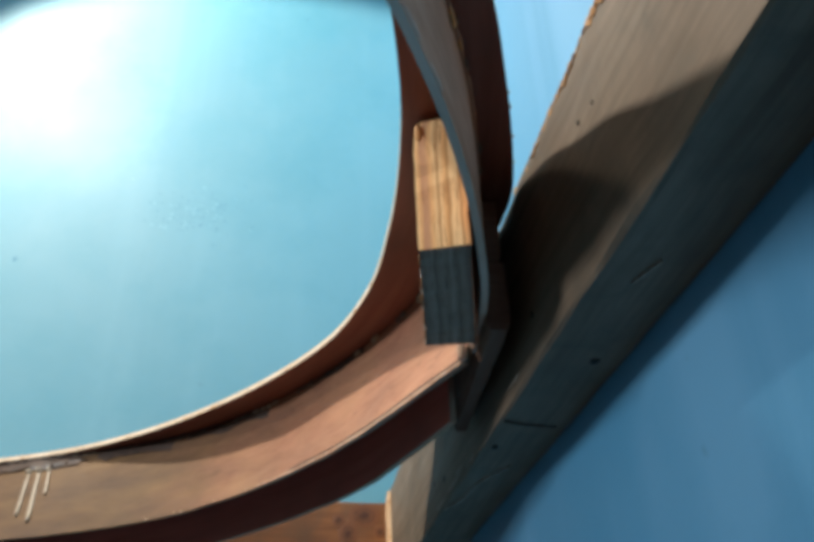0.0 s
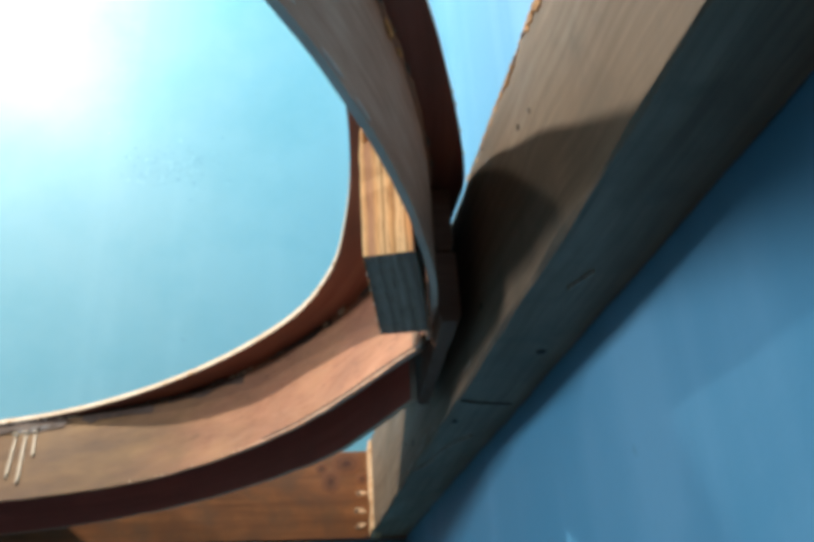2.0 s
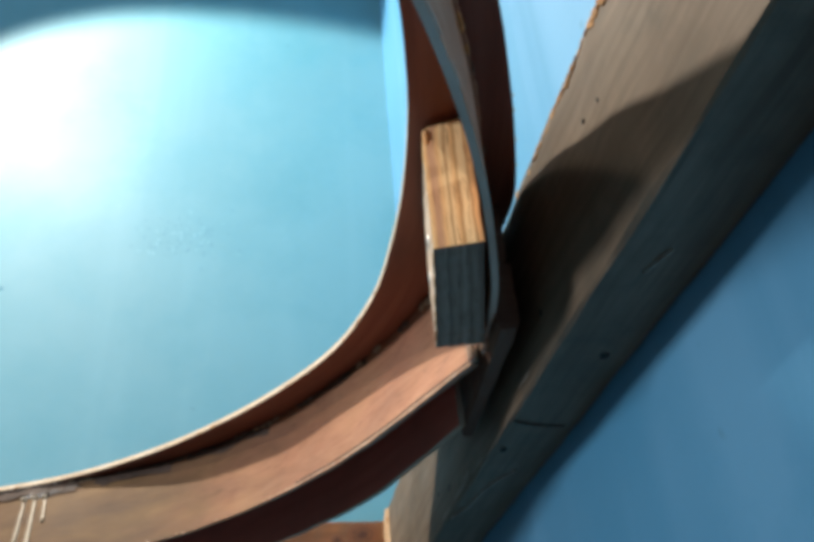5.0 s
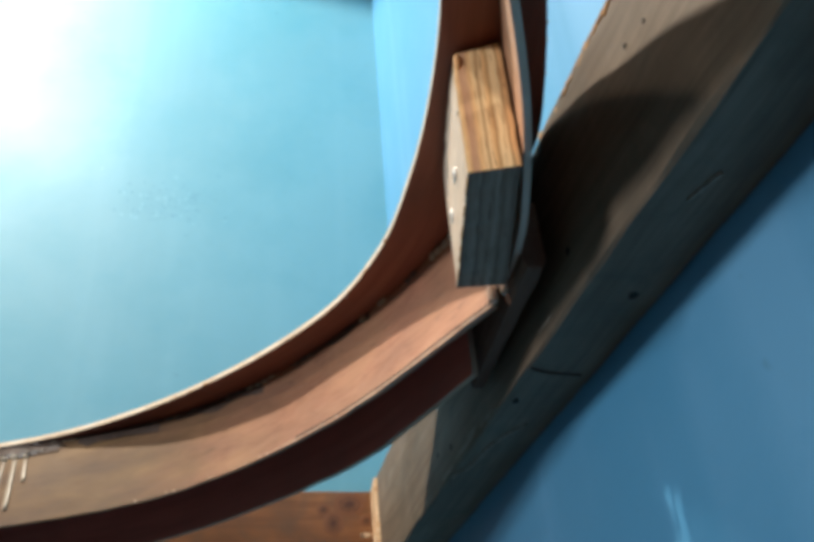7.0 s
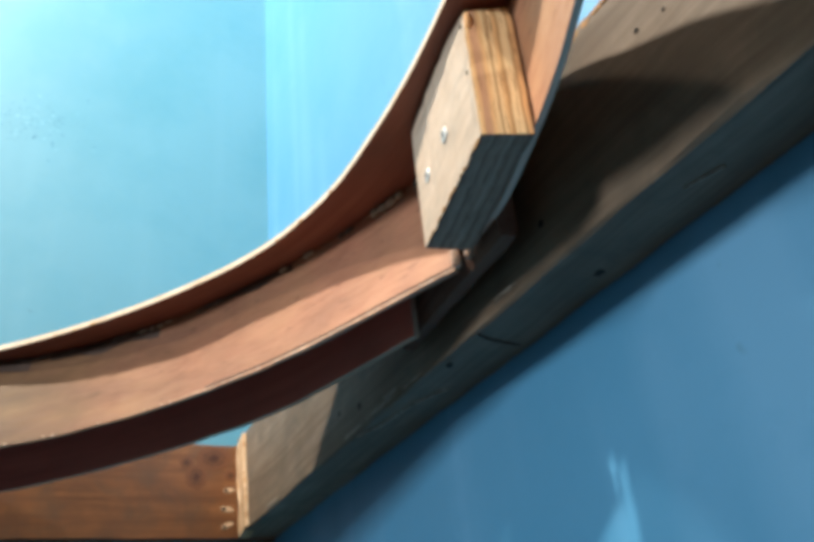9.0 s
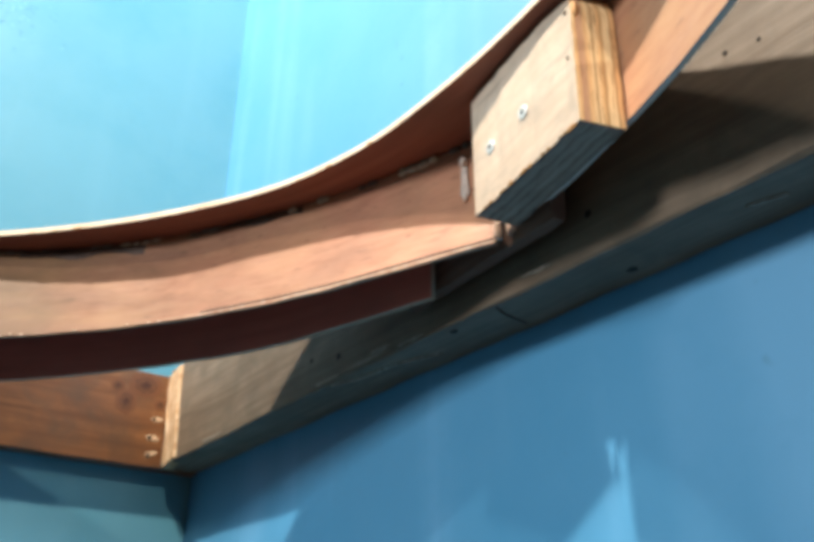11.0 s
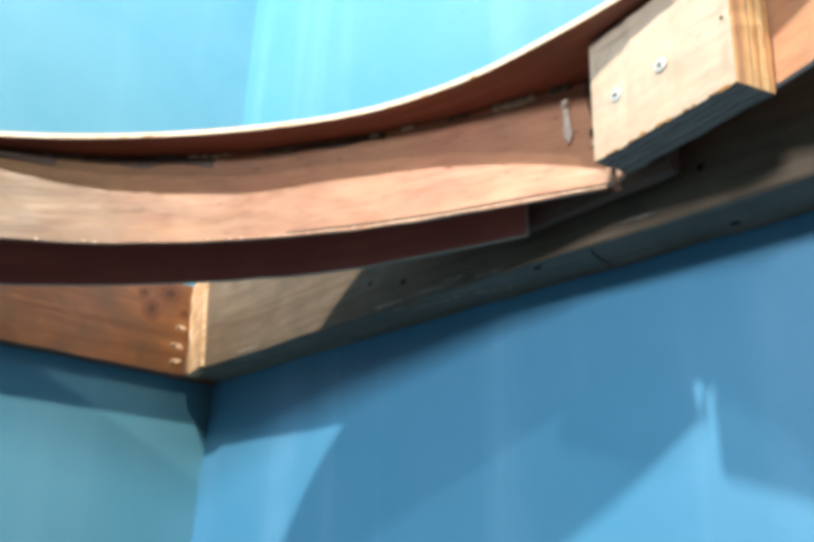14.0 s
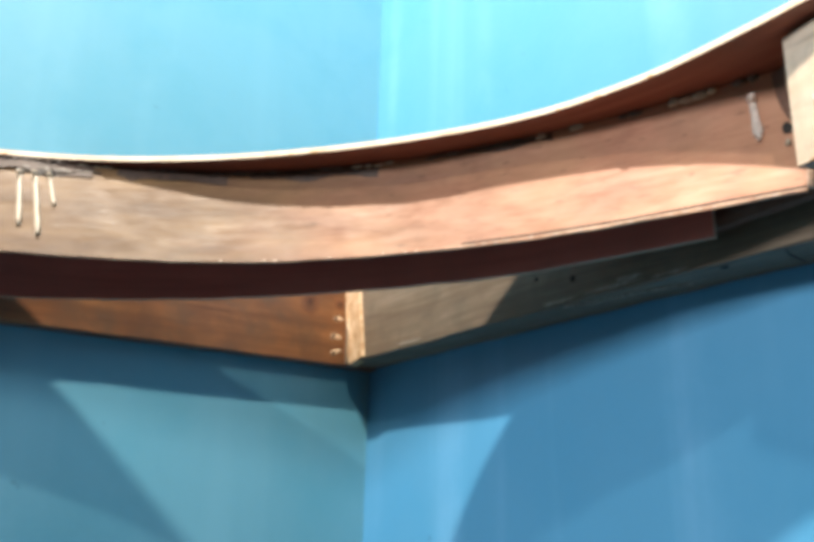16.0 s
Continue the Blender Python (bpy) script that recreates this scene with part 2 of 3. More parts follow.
STEEL = plain("zinc_screw", (0.78, 0.77, 0.74), 0.5, 0.55, 0.12, 500)
DARK = plain("dark_hole", (0.02, 0.016, 0.013), 0.8, 0, 0.2, 400)
SCUFF = plain("pale_scuff", (0.33, 0.29, 0.24), 0.8, 0, 0.5, 300)
LIP = wood("pinkish_split_veneer", (0.42, 0.24, 0.16), (0.62, 0.42, 0.30), (0.76, 0.58, 0.45), (0.40, 0.20, 0.13), 0.6, 60, 900, 120, 0.7)
GOUGE = plain("raw_wood_gouge", (0.62, 0.44, 0.28), 0.7, 0, 0.35, 500)
SCRATCH = plain("dark_scratched_paint", (0.075, 0.25, 0.36), 0.7, 0, 0.3, 300)
RUB = plain("pale_rubbed_paint", (0.22, 0.50, 0.62), 0.6, 0, 0.2, 300)
# dirty glue brown, dark enough to carry the rim's shade too
GRIME_SHADE = plain("dark_glue_and_shade", (0.055, 0.032, 0.022), 0.6, 0, 0.5, 120)
SMEAR = plain("grey_dried_glue", (0.10, 0.075, 0.06), 0.35, 0, 0.25, 300)


def knot_wood():
    """Rings that fade from a dark heart into the board's own brown."""
    m, nt, b = material("dark_knot", 0.5)
    tc = nt.nodes.new("ShaderNodeTexCoord")
    off = nt.nodes.new("ShaderNodeVectorMath")
    off.operation = "SUBTRACT"
    off.inputs[1].default_value = (0.5, 0.5, 0.5)
    nt.links.new(tc.outputs["Generated"], off.inputs[0])
    flat = nt.nodes.new("ShaderNodeVectorMath")
    flat.operation = "MULTIPLY"
    flat.inputs[1].default_value = (1, 1, 0)
    nt.links.new(off.outputs[0], flat.inputs[0])
    far = nt.nodes.new("ShaderNodeVectorMath")
    far.operation = "LENGTH"
    nt.links.new(flat.outputs[0], far.inputs[0])
    wav = nt.nodes.new("ShaderNodeMath")
    wav.operation = "MULTIPLY_ADD"
    nt.links.new(noise_of(nt, coords(nt, (260, 260, 260), False), 1.0, 3, 0.6), wav.inputs[0])
    wav.inputs[1].default_value = 0.3
    nt.links.new(far.outputs["Value"], wav.inputs[2])
    c = ramp(nt, wav.outputs[0], [(0.14, (0.045, 0.016, 0.008)), (0.30, (0.085, 0.030, 0.013)), (0.37, (0.155, 0.060, 0.024)), (0.42, (0.10, 0.037, 0.016)), (0.50, (0.17, 0.066, 0.027))])
    nt.links.new(c.outputs[0], b.inputs["Base Color"])
    return m


KNOT = knot_wood()
HAZE = plain("pale_dried_glue", (0.60, 0.50, 0.43), 0.4, 0, 0.2, 300)
GLUE = plain("cloudy_hot_glue", (0.40, 0.34, 0.255), 0.35, 0, 0.1, 300)

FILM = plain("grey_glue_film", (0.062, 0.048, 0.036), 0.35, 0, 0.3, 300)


# ---- building helpers ----
def part(name, bm, mat, parent=None, label=""):
    bmesh.ops.recalc_face_normals(bm, faces=bm.faces)
    me = bpy.data.meshes.new(name)
    bm.to_mesh(me)
    bm.free()
    for mm in (mat if isinstance(mat, (list, tuple)) else [mat]):
        me.materials.append(mm)
    ob = new(name, me)
    ob.parent = parent
    if label:
        tagged(ob, label)
    return ob


def smooth(points, n):
    """n + 1 points evenly spaced along a smooth curve through a few control points."""
    p = [Vector((*q, 0)) for q in points]
    p = [2 * p[0] - p[1]] + p + [2 * p[-1] - p[-2]]
    fine = []
    for a, b, c, e in zip(p, p[1:], p[2:], p[3:]):
        for i in range(24):
            s = i / 24
            fine.append(0.5 * (2 * b + (c - a) * s + (2 * a - 5 * b + 4 * c - e) * s * s + (3 * b - a - 3 * c + e) * s ** 3))
    fine.append(p[-2])
    run = [0.0]
    for a, b in zip(fine, fine[1:]):
        run.append(run[-1] + (b - a).length)
    out, k = [], 0
    for i in range(n + 1):
        d = run[-1] * i / n
        while k < len(run) - 2 and run[k + 1] < d:
            k += 1
        s = (d - run[k]) / max(1e-9, run[k + 1] - run[k])
        out.append(fine[k].lerp(fine[k + 1], min(1, s)))
    return out


def outward(curve, i):
    a, b = curve[max(0, i - 1)], curve[min(len(curve) - 1, i + 1)]
    d = (b - a).normalized()
    return Vector((-d.y, d.x, 0))


def band(name, low, high, z0, z1, thick, mats, parent, label="", wob=0.0, seed=0, steps=4, bow=None):
    """A bent strip on edge. low, high: plan curves of its inner face at the bottom and top. bow: how far it bends out at half height, step by step. mats: inner face, outer face, edges."""
    bm = bmesh.new()
    uvl = bm.loops.layers.uv.new("UVMap")
    n = len(low)
    grid, run = [], 0.0
    for i in range(n):
        if i:
            run += (low[i] - low[i - 1]).length
        o = outward(low, i)
        dz = wob * noise.noise(Vector((run * 40, seed * 7.3, 0)))
        inner = [low[i].lerp(high[i], k / steps) + o * (4 * (bow[i] if bow else 0) * k * (steps - k) / steps ** 2) + Vector((0, 0, (z0 + dz) + (z1 - z0 - dz) * k / steps)) for k in range(steps + 1)]
        grid.append((run, [bm.verts.new(v) for v in inner], [bm.verts.new(v + o * thick) for v in inner]))

    def face(vs, uvs, mi):
        f = bm.faces.new(vs)
        f.material_index, f.smooth = mi, True
        for l, q in zip(f.loops, uvs):
            l[uvl].uv = q

    h = z1 - z0
    for (u0, a, b), (u1, c, d) in zip(grid, grid[1:]):
        for k in range(steps):
            v0, v1 = h * k / steps, h * (k + 1) / steps
            face((a[k], c[k], c[k + 1], a[k + 1]), ((u0, v0), (u1, v0), (u1, v1), (u0, v1)), 0)
            face((b[k], b[k + 1], d[k + 1], d[k]), ((u0, v0), (u0, v1), (u1, v1), (u1, v0)), 1)
        face((a[0], b[0], d[0], c[0]), ((u0, 0), (u0, thick), (u1, thick), (u1, 0)), 2)
        face((a[-1], c[-1], d[-1], b[-1]), ((u0, 0), (u1, 0), (u1, thick), (u0, thick)), 2)
    for u, a, b in (grid[0], grid[-1]):
        for k in range(steps):
            v0, v1 = h * k / steps, h * (k + 1) / steps
            face((a[k], b[k], b[k + 1], a[k + 1]), ((v0, 0), (v0, thick), (v1, thick), (v1, 0)), 2)
    for e in bm.edges:
        e.smooth = len({f.material_index for f in e.link_faces}) == 1
    return part(name, bm, mats, parent, label)


def timber(name, size, m, mat, parent=None, label="", bev=0.0015, rough=0.0006, cuts=24, seed=1, top=0.0):
    """A sawn piece with its length along x, eased edges and a slightly uneven surface. top: how ragged its upper edge is."""
    L, w, h = size
    bm = bmesh.new()
    uvl = bm.loops.layers.uv.new("UVMap")
    ring = []
    prof = [(-w / 2 + bev, -h / 2), (w / 2 - bev, -h / 2), (w / 2, -h / 2 + bev), (w / 2, h / 2 - bev), (w / 2 - bev, h / 2), (-w / 2 + bev, h / 2), (-w / 2, h / 2 - bev), (-w / 2, -h / 2 + bev)]
    for i in range(cuts + 1):
        x = -L / 2 + L * i / cuts
        row = []
        for k, (y, z) in enumerate(prof):
            j = Vector((x * 25, k * 3.7 + seed, seed * 1.3))
            up = top * (max(0, noise.noise(Vector((x * 60, seed, k * 0.2)))) + 0.35 * max(0, noise.noise(Vector((x * 210, seed + 3, k * 0.2))))) if k in (5, 6) else 0
            row.append(bm.verts.new((x, y + rough * noise.noise(j), z + rough * noise.noise(j + Vector((9, 9, 9))) - up)))
        ring.append((x, row))
    per = [0.0]
    for k in range(8):
        a, b = prof[k], prof[(k + 1) % 8]
        per.append(per[-1] + math.hypot(b[0] - a[0], b[1] - a[1]))
    for (x0, a), (x1, b) in zip(ring, ring[1:]):
        for k in range(8):
            f = bm.faces.new((a[k], b[k], b[(k + 1) % 8], a[(k + 1) % 8]))
            for l, q in zip(f.loops, ((x0, per[k]), (x1, per[k]), (x1, per[k + 1]), (x0, per[k + 1]))):
                l[uvl].uv = q
    for x, row in (ring[0], ring[-1]):
        f = bm.faces.new(row)
        for l in f.loops:
            l[uvl].uv = (l.vert.co.y, l.vert.co.z)
    ob = part(name, bm, mat, parent, label)
    ob.matrix_world = m
    return ob


def disc(name, place, normal, radius, depth, mat, parent, label="", squash=1.0, sides=20, ragged=0.0, seed=0):
    """A shallow domed disc, such as a nail head or a knot, set proud of a face."""
    bm = bmesh.new()
    rings = []
    for r, z in ((1.0, 0.0), (0.92, 0.7), (0.55, 1.0)):
        rings.append([bm.verts.new((radius * r * math.cos(a) * (1 + ragged * noise.noise(Vector((math.cos(a) * 2, math.sin(a) * 2, seed)))), radius * squash * r * math.sin(a) * (1 + ragged * noise.noise(Vector((math.cos(a) * 2, math.sin(a) * 2, seed)))), depth * z)) for a in (math.tau * i / sides for i in range(sides))])
    for a, b in zip(rings, rings[1:]):
        for i in range(sides):
            bm.faces.new((a[i], a[(i + 1) % sides], b[(i + 1) % sides], b[i]))
    bm.faces.new(rings[-1])
    ob = part(name, bm, mat, None, label)
    m = Matrix.Translation(place) @ Vector(normal).to_track_quat("Z", "Y").to_matrix().to_4x4()
    ob.parent = parent
    ob.matrix_basis = (parent.matrix_basis.inverted() @ m) if parent else m
    return ob


def blob(name, place, size, mat, parent, turn=0.0, seed=0):
    """An uneven drop of glue."""
    bm = bmesh.new()
    bmesh.ops.create_icosphere(bm, subdivisions=2, radius=1)
    for v in bm.verts:
        v.co *= 1 + 0.35 * noise.noise(v.co * 1.6 + Vector((seed * 3.1, 0, 0)))
        v.co = Vector((v.co.x * size[0], v.co.y * size[1], v.co.z * size[2]))
    for f in bm.faces:
        f.smooth = True
    ob = part(name, bm, mat, parent)
    ob.matrix_basis = pose(*place, 0, 0, turn)
    return ob


def strand(name, points, radius, mat, parent, face=(-0.37, -0.93)):
    """A flattened drip of glue on a surface that faces the given way, thin at first and thicker towards its foot."""
    out = Vector((*face, 0)).normalized()
    across = Vector((-out.y, out.x, 0))
    bm = bmesh.new()
    rows = []
    n = len(points)
    for i, p in enumerate(points):
        q = i / (n - 1)
        r = radius * (0.7 + 0.35 * q + 0.2 * noise.noise(Vector(p) * 300)) * (0.55 if i == n - 1 else 1)
        rows.append([bm.verts.new(Vector(p) + across * (r * 1.25 * math.cos(a)) + out * (r * 0.6 * math.sin(a))) for a in (math.tau * k / 9 for k in range(9))])
    for a, b in zip(rows, rows[1:]):
        for k in range(9):
            f = bm.faces.new((a[k], a[(k + 1) % 9], b[(k + 1) % 9], b[k]))
            f.smooth = True
    bm.faces.new(rows[0])
    bm.faces.new(rows[-1])
    return part(name, bm, mat, parent)


def slab(name, x0, x1, y0, y1, z0, z1, mat):
    bm = bmesh.new()
    bmesh.ops.create_cube(bm, size=1)
    for v in bm.verts:
        v.co = Vector(((x0 + x1) / 2 + v.co.x * (x1 - x0), (y0 + y1) / 2 + v.co.y * (y1 - y0), (z0 + z1) / 2 + v.co.z * (z1 - z0)))
    return tagged(part(name, bm, mat), kind="structure")


# ---- the room's corner ----
EAST, NORTH = 0.301, 0.871
tagged(slab("wall_east", EAST, EAST + 0.12, -2.2, NORTH, 0, 4.4, WALL), "smooth blue painted wall meeting another in a corner", "wall")
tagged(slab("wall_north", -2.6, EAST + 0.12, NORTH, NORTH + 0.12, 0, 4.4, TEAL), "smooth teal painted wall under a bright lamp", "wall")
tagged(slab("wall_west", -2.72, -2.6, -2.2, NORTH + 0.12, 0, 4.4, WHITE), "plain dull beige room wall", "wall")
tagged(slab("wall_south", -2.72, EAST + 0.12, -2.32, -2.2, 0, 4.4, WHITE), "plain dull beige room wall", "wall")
tagged(slab("floor", -2.72, EAST + 0.12, -2.32, NORTH + 0.12, -0.1, 0, FLOOR), "plain brownish floor", "floor")
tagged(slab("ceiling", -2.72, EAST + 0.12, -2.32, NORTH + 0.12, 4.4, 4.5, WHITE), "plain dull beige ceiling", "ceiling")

# ---- the timber ledge on both walls ----
LOW, TOP = 1.7695, 1.863
beam = new("timber_beam")
tagged(beam, "weathered beige timber beam fixed along the blue wall", "beam")
beam.matrix_basis = pose(0.282, 0.178, (LOW + TOP) / 2)
body = timber("body", (1.3535, 0.038, TOP - LOW), Matrix.Identity(4), BEAM, beam, bev=0.0012, rough=0.0012, cuts=260, seed=4, top=0.008)
body.matrix_basis = pose(0, 0, 0, 0, 0, 90)
for i, (y, z, r) in enumerate(((0.249, 1.832, 0.0012), (0.234, 1.8285, 0.0010), (0.548, 1.786, 0.0022), (0.5833, 1.7933, 0.0016), (0.47, 1.80, 0.0015), (0.33, 1.792, 0.002))):
    disc("nail_hole", (0.2628, y, z), (-1, 0, 0), r, 0.0004, DARK, beam, "dark nail hole", ragged=0.4, seed=i)



def torn_edge(y0, y1, n, deep, seed, rise=0.0022):
    """A ragged strip of raw wood where the upper arris has split away, proud by less than a millimetre."""
    bm = bmesh.new()
    uvl = bm.loops.layers.uv.new("UVMap")
    rows = []
    for i in range(n + 1):
        q = i / n
        w = deep * (0.25 + 0.75 * abs(noise.noise(Vector((q * 7, seed, 0)))) * 1.6 + 0.35 * noise.noise(Vector((q * 40, seed, 2)))) * min(1, 8 * q, 8 * (1 - q))
        lift = rise * max(-0.6, noise.noise(Vector((q * 26, seed, 7))))
        y = y0 + (y1 - y0) * q
        top_, out_ = 0.0452 + lift, 0.0198 + 0.0006 * noise.noise(Vector((q * 60, seed, 4)))
        rows.append([bm.verts.new((-x, y, z)) for x, z in ((out_ - 0.006, top_), (out_, top_ - 0.0006), (out_, top_ - max(0.0004, w) - 0.0006), (out_ - 0.0018, top_ - max(0.0004, w) - 0.0016))])
    for a, b in zip(rows, rows[1:]):
        for k in range(4):
            f = bm.faces.new((a[k], a[(k + 1) % 4], b[(k + 1) % 4], b[k]))
            for l in f.loops:
                l[uvl].uv = (l.vert.co.y, l.vert.co.z)
    bm.faces.new(rows[0])
    bm.faces.new(rows[-1])
    return part("splintered_edge", bm, RAW, beam, "splintered orange upper edge")


torn_edge(-0.212, 0.053, 150, 0.0075, 21)
torn_edge(0.063, 0.128, 50, 0.0045, 35)
torn_edge(-0.030, 0.050, 70, 0.0085, 52, 0.0060)
for i, (y, z, l, h) in enumerate(((0.470, 1.7725, 0.012, 0.0008), (0.515, 1.7735, 0.022, 0.0014), (0.562, 1.7730, 0.015, 0.0011), (0.3665, 1.7765, 0.009, 0.0012), (0.742, 1.7735, 0.016, 0.0009), (0.500, 1.7765, 0.010, 0.0012))):
    disc("scuff", (0.2627, y, z), (-1, 0, 0), l, 0.0003, SCUFF, beam, "pale scuff along the lower edge", squash=h / l, ragged=0.9, seed=i + 30)

for x, y, r, squash in ((0.2695, 0.4377, 0.0016, 1.6), (0.2871, 0.3273, 0.0022, 1.3)):
    disc("nail_hole", (x, y, LOW - 0.0003), (0, 0, -1), r, 0.0005, DARK, beam, "dark nail hole", squash=squash, ragged=0.5, seed=int(y * 900))


def under_mark(name, points, width, mat, text, seed):
    """A thin uneven streak along the beam's underside."""
    curve = smooth(points, 40)
    bm = bmesh.new()
    rows = []
    for i, p in enumerate(curve):
        o = outward(curve, i)
        w = width * (0.55 + 0.9 * abs(noise.noise(Vector((i * 0.23, seed, 0))))) * min(1, 0.15 + i / 6, 0.15 + (40 - i) / 6)
        q = p - beam.matrix_basis.translation + Vector((0, 0, LOW - 0.0012))
        rows.append([bm.verts.new(q + o * side_ * w / 2 + Vector((0, 0, up_))) for side_, up_ in ((-1, 0.0016), (-0.7, 0), (0.7, 0), (1, 0.0016))])
    for a, b in zip(rows, rows[1:]):
        for k in range(3):
            bm.faces.new((a[k], a[k + 1], b[k + 1], b[k]))
    return part(name, bm, mat, beam, text)


under_mark("scuff", [(0.2645, 0.560), (0.2655, 0.5528), (0.2715, 0.5333), (0.2744, 0.500), (0.2817, 0.4755), (0.2860, 0.468)], 0.0024, SCUFF, "pale scuff across the underside", 3)
under_mark("scuff", [(0.2780, 0.262), (0.2801, 0.255), (0.2830, 0.246)], 0.0016, SCUFF, "pale scuff across the underside", 8)
under_mark("crack", [(0.2648, 0.3978), (0.2720, 0.4012), (0.2791, 0.4027), (0.2934, 0.4038)], 0.0005, GRIME_SHADE, "thin dark crack across the underside", 5)

board = new("timber_board")
tagged(board, "brown stained knotty board along the blue wall", "board")
board.matrix_basis = pose(-0.3505, 0.863, (LOW + TOP) / 2 - 0.004)
body = timber("body", (1.3015, 0.016, TOP - LOW - 0.004), Matrix.Identity(4), BROWN, board, bev=0.0015, rough=0.0008, cuts=80, seed=9)
for i, (x, z, r, q) in enumerate(((0.2400, 1.8430, 0.0170, 0.7), (0.2140, 1.8380, 0.0065, 1.0), (0.2235, 1.8250, 0.0100, 1.2), (0.2560, 1.8270, 0.0060, 0.9))):
    disc("knot", (x, 0.8548, z), (0, -1, 0), r, 0.0002, KNOT, board, "dark oval knot", squash=q, ragged=0.2, seed=i + 5)


def gouge(x, z, turn, size):
    """A ragged teardrop cut by driving a screw in at a slant, with the dark hole at its wide end."""
    bm = bmesh.new()
    n = 18
    rim_, mid_ = [], []
    for k in range(n):
        a = math.tau * k / n
        r = size * (0.45 + 0.85 * max(0, math.cos(a)) ** 5) * (1 + 0.45 * noise.noise(Vector((math.cos(a) * 3, math.sin(a) * 3, x * 900 + z * 700))))
        rim_.append(bm.verts.new((r * math.cos(a), r * 0.8 * math.sin(a), 0)))
        mid_.append(bm.verts.new((r * 0.6 * math.cos(a), r * 0.5 * math.sin(a), 0.0006)))
    for k in range(n):
        bm.faces.new((rim_[k], rim_[(k + 1) % n], mid_[(k + 1) % n], mid_[k]))
    bm.faces.new(mid_)
    ob = part("screw_gouge", bm, GOUGE, board, "pale raw wood torn by a slanted screw")
    ob.matrix_basis = board.matrix_basis.inverted() @ pose(x, 0.8549, z, 90, 0, 0) @ pose(0, 0, 0, 0, 0, turn)
    bm = bmesh.new()
    bmesh.ops.create_circle(bm, cap_ends=True, segments=12, radius=size * 0.26)
    bmesh.ops.translate(bm, verts=bm.verts, vec=(-size * 0.1, 0, 0.0008))
    part("screw_hole", bm, DARK, ob, "dark screw hole")
    return ob


for x, z, turn, size in ((0.2525, 1.8125, 5, 0.0068), (0.2505, 1.7950, -5, 0.0078), (0.2510, 1.7790, 22, 0.0070)):
    gouge(x, z, turn, size)

batten = timber("corner_batten", (TOP - LOW - 0.003, 0.0300, 0.009), pose(0.2660, 0.8370, (LOW + TOP) / 2 - 0.0025, 0, 0, 0) @ pose(0, 0, 0, -9.5, 0, 0) @ pose(0, 0, 0, 0, 90, 0), PALE, bev=0.0015, rough=0.0030, cuts=30, seed=12)
tagged(batten, "pale rough-sawn batten upright in the corner", "batten")

# ---- the bent plywood frame ----
UNDERSIDE, SKIN = 1.860, 0.0034
rim = smooth([(-0.36, 0.815), (-0.17, 0.785), (-0.084, 0.756), (-0.008, 0.718), (0.065, 0.659), (0.130, 0.585), (0.179, 0.506), (0.2005, 0.436), (0.205, 0.372), (0.203, 0.315), (0.195, 0.257), (0.178, 0.195), (0.145, 0.13), (0.09, 0.07), (0.0, 0.02)], 150)
edge_out = smooth([(-0.36, 0.853), (-0.2, 0.852), (-0.12, 0.845), (-0.046, 0.819), (0.018, 0.781), (0.079, 0.738), (0.125, 0.700), (0.161, 0.670), (0.190, 0.645), (0.2105, 0.618), (0.231, 0.580), (0.249, 0.545), (0.2610, 0.505), (0.2615, 0.42), (0.2615, 0.36), (0.2605, 0.33), (0.250, 0.290), (0.236, 0.248), (0.222, 0.212), (0.19, 0.145), (0.14, 0.075), (0.06, 0.01), (-0.02, -0.02)], 150)
frame_thing = new("bent_plywood_frame")
tagged(frame_thing, "curved reddish plywood frame with glued bands under a flat rim", "frame")

bm = bmesh.new()
uvl = bm.loops.layers.uv.new("UVMap")
rows, run = [], 0.0
for i, (a, b) in enumerate(zip(rim, edge_out)):
    if i:
        run += (a - rim[i - 1]).length
    low = [a.lerp(b, k / 4) + Vector((0, 0, UNDERSIDE)) for k in range(5)]
    rows.append((run, (b - a).length, [bm.verts.new(v) for v in low], [bm.verts.new(v + Vector((0, 0, SKIN))) for v in low]))
for (u0, w0, a, b), (u1, w1, c, d) in zip(rows, rows[1:]):
    for k in range(4):
        for quad, mi in (((a[k], c[k], c[k + 1], a[k + 1]), 0), ((b[k], b[k + 1], d[k + 1], d[k]), 0)):
            f = bm.faces.new(quad)
            f.material_index = mi
            qs = {a[k]: (u0, w0 * k / 4), c[k]: (u1, w1 * k / 4), c[k + 1]: (u1, w1 * (k + 1) / 4), a[k + 1]: (u0, w0 * (k + 1) / 4)}
            qs.update({b[k]: qs[a[k]], d[k]: qs[c[k]], b[k + 1]: qs[a[k + 1]], d[k + 1]: qs[c[k + 1]]})
            for l in f.loops:
                l[uvl].uv = qs[l.vert]
    for k in (0, 4):
        f = bm.faces.new((a[k], b[k], d[k], c[k]))
        f.material_index = 1
        for l, q in zip(f.loops, ((u0, 0), (u0, SKIN), (u1, SKIN), (u1, 0))):
            l[uvl].uv = q
for u, w, a, b in (rows[0], rows[-1]):
    for k in range(4):
        bm.faces.new((a[k], a[k + 1], b[k + 1], b[k])).material_index = 1
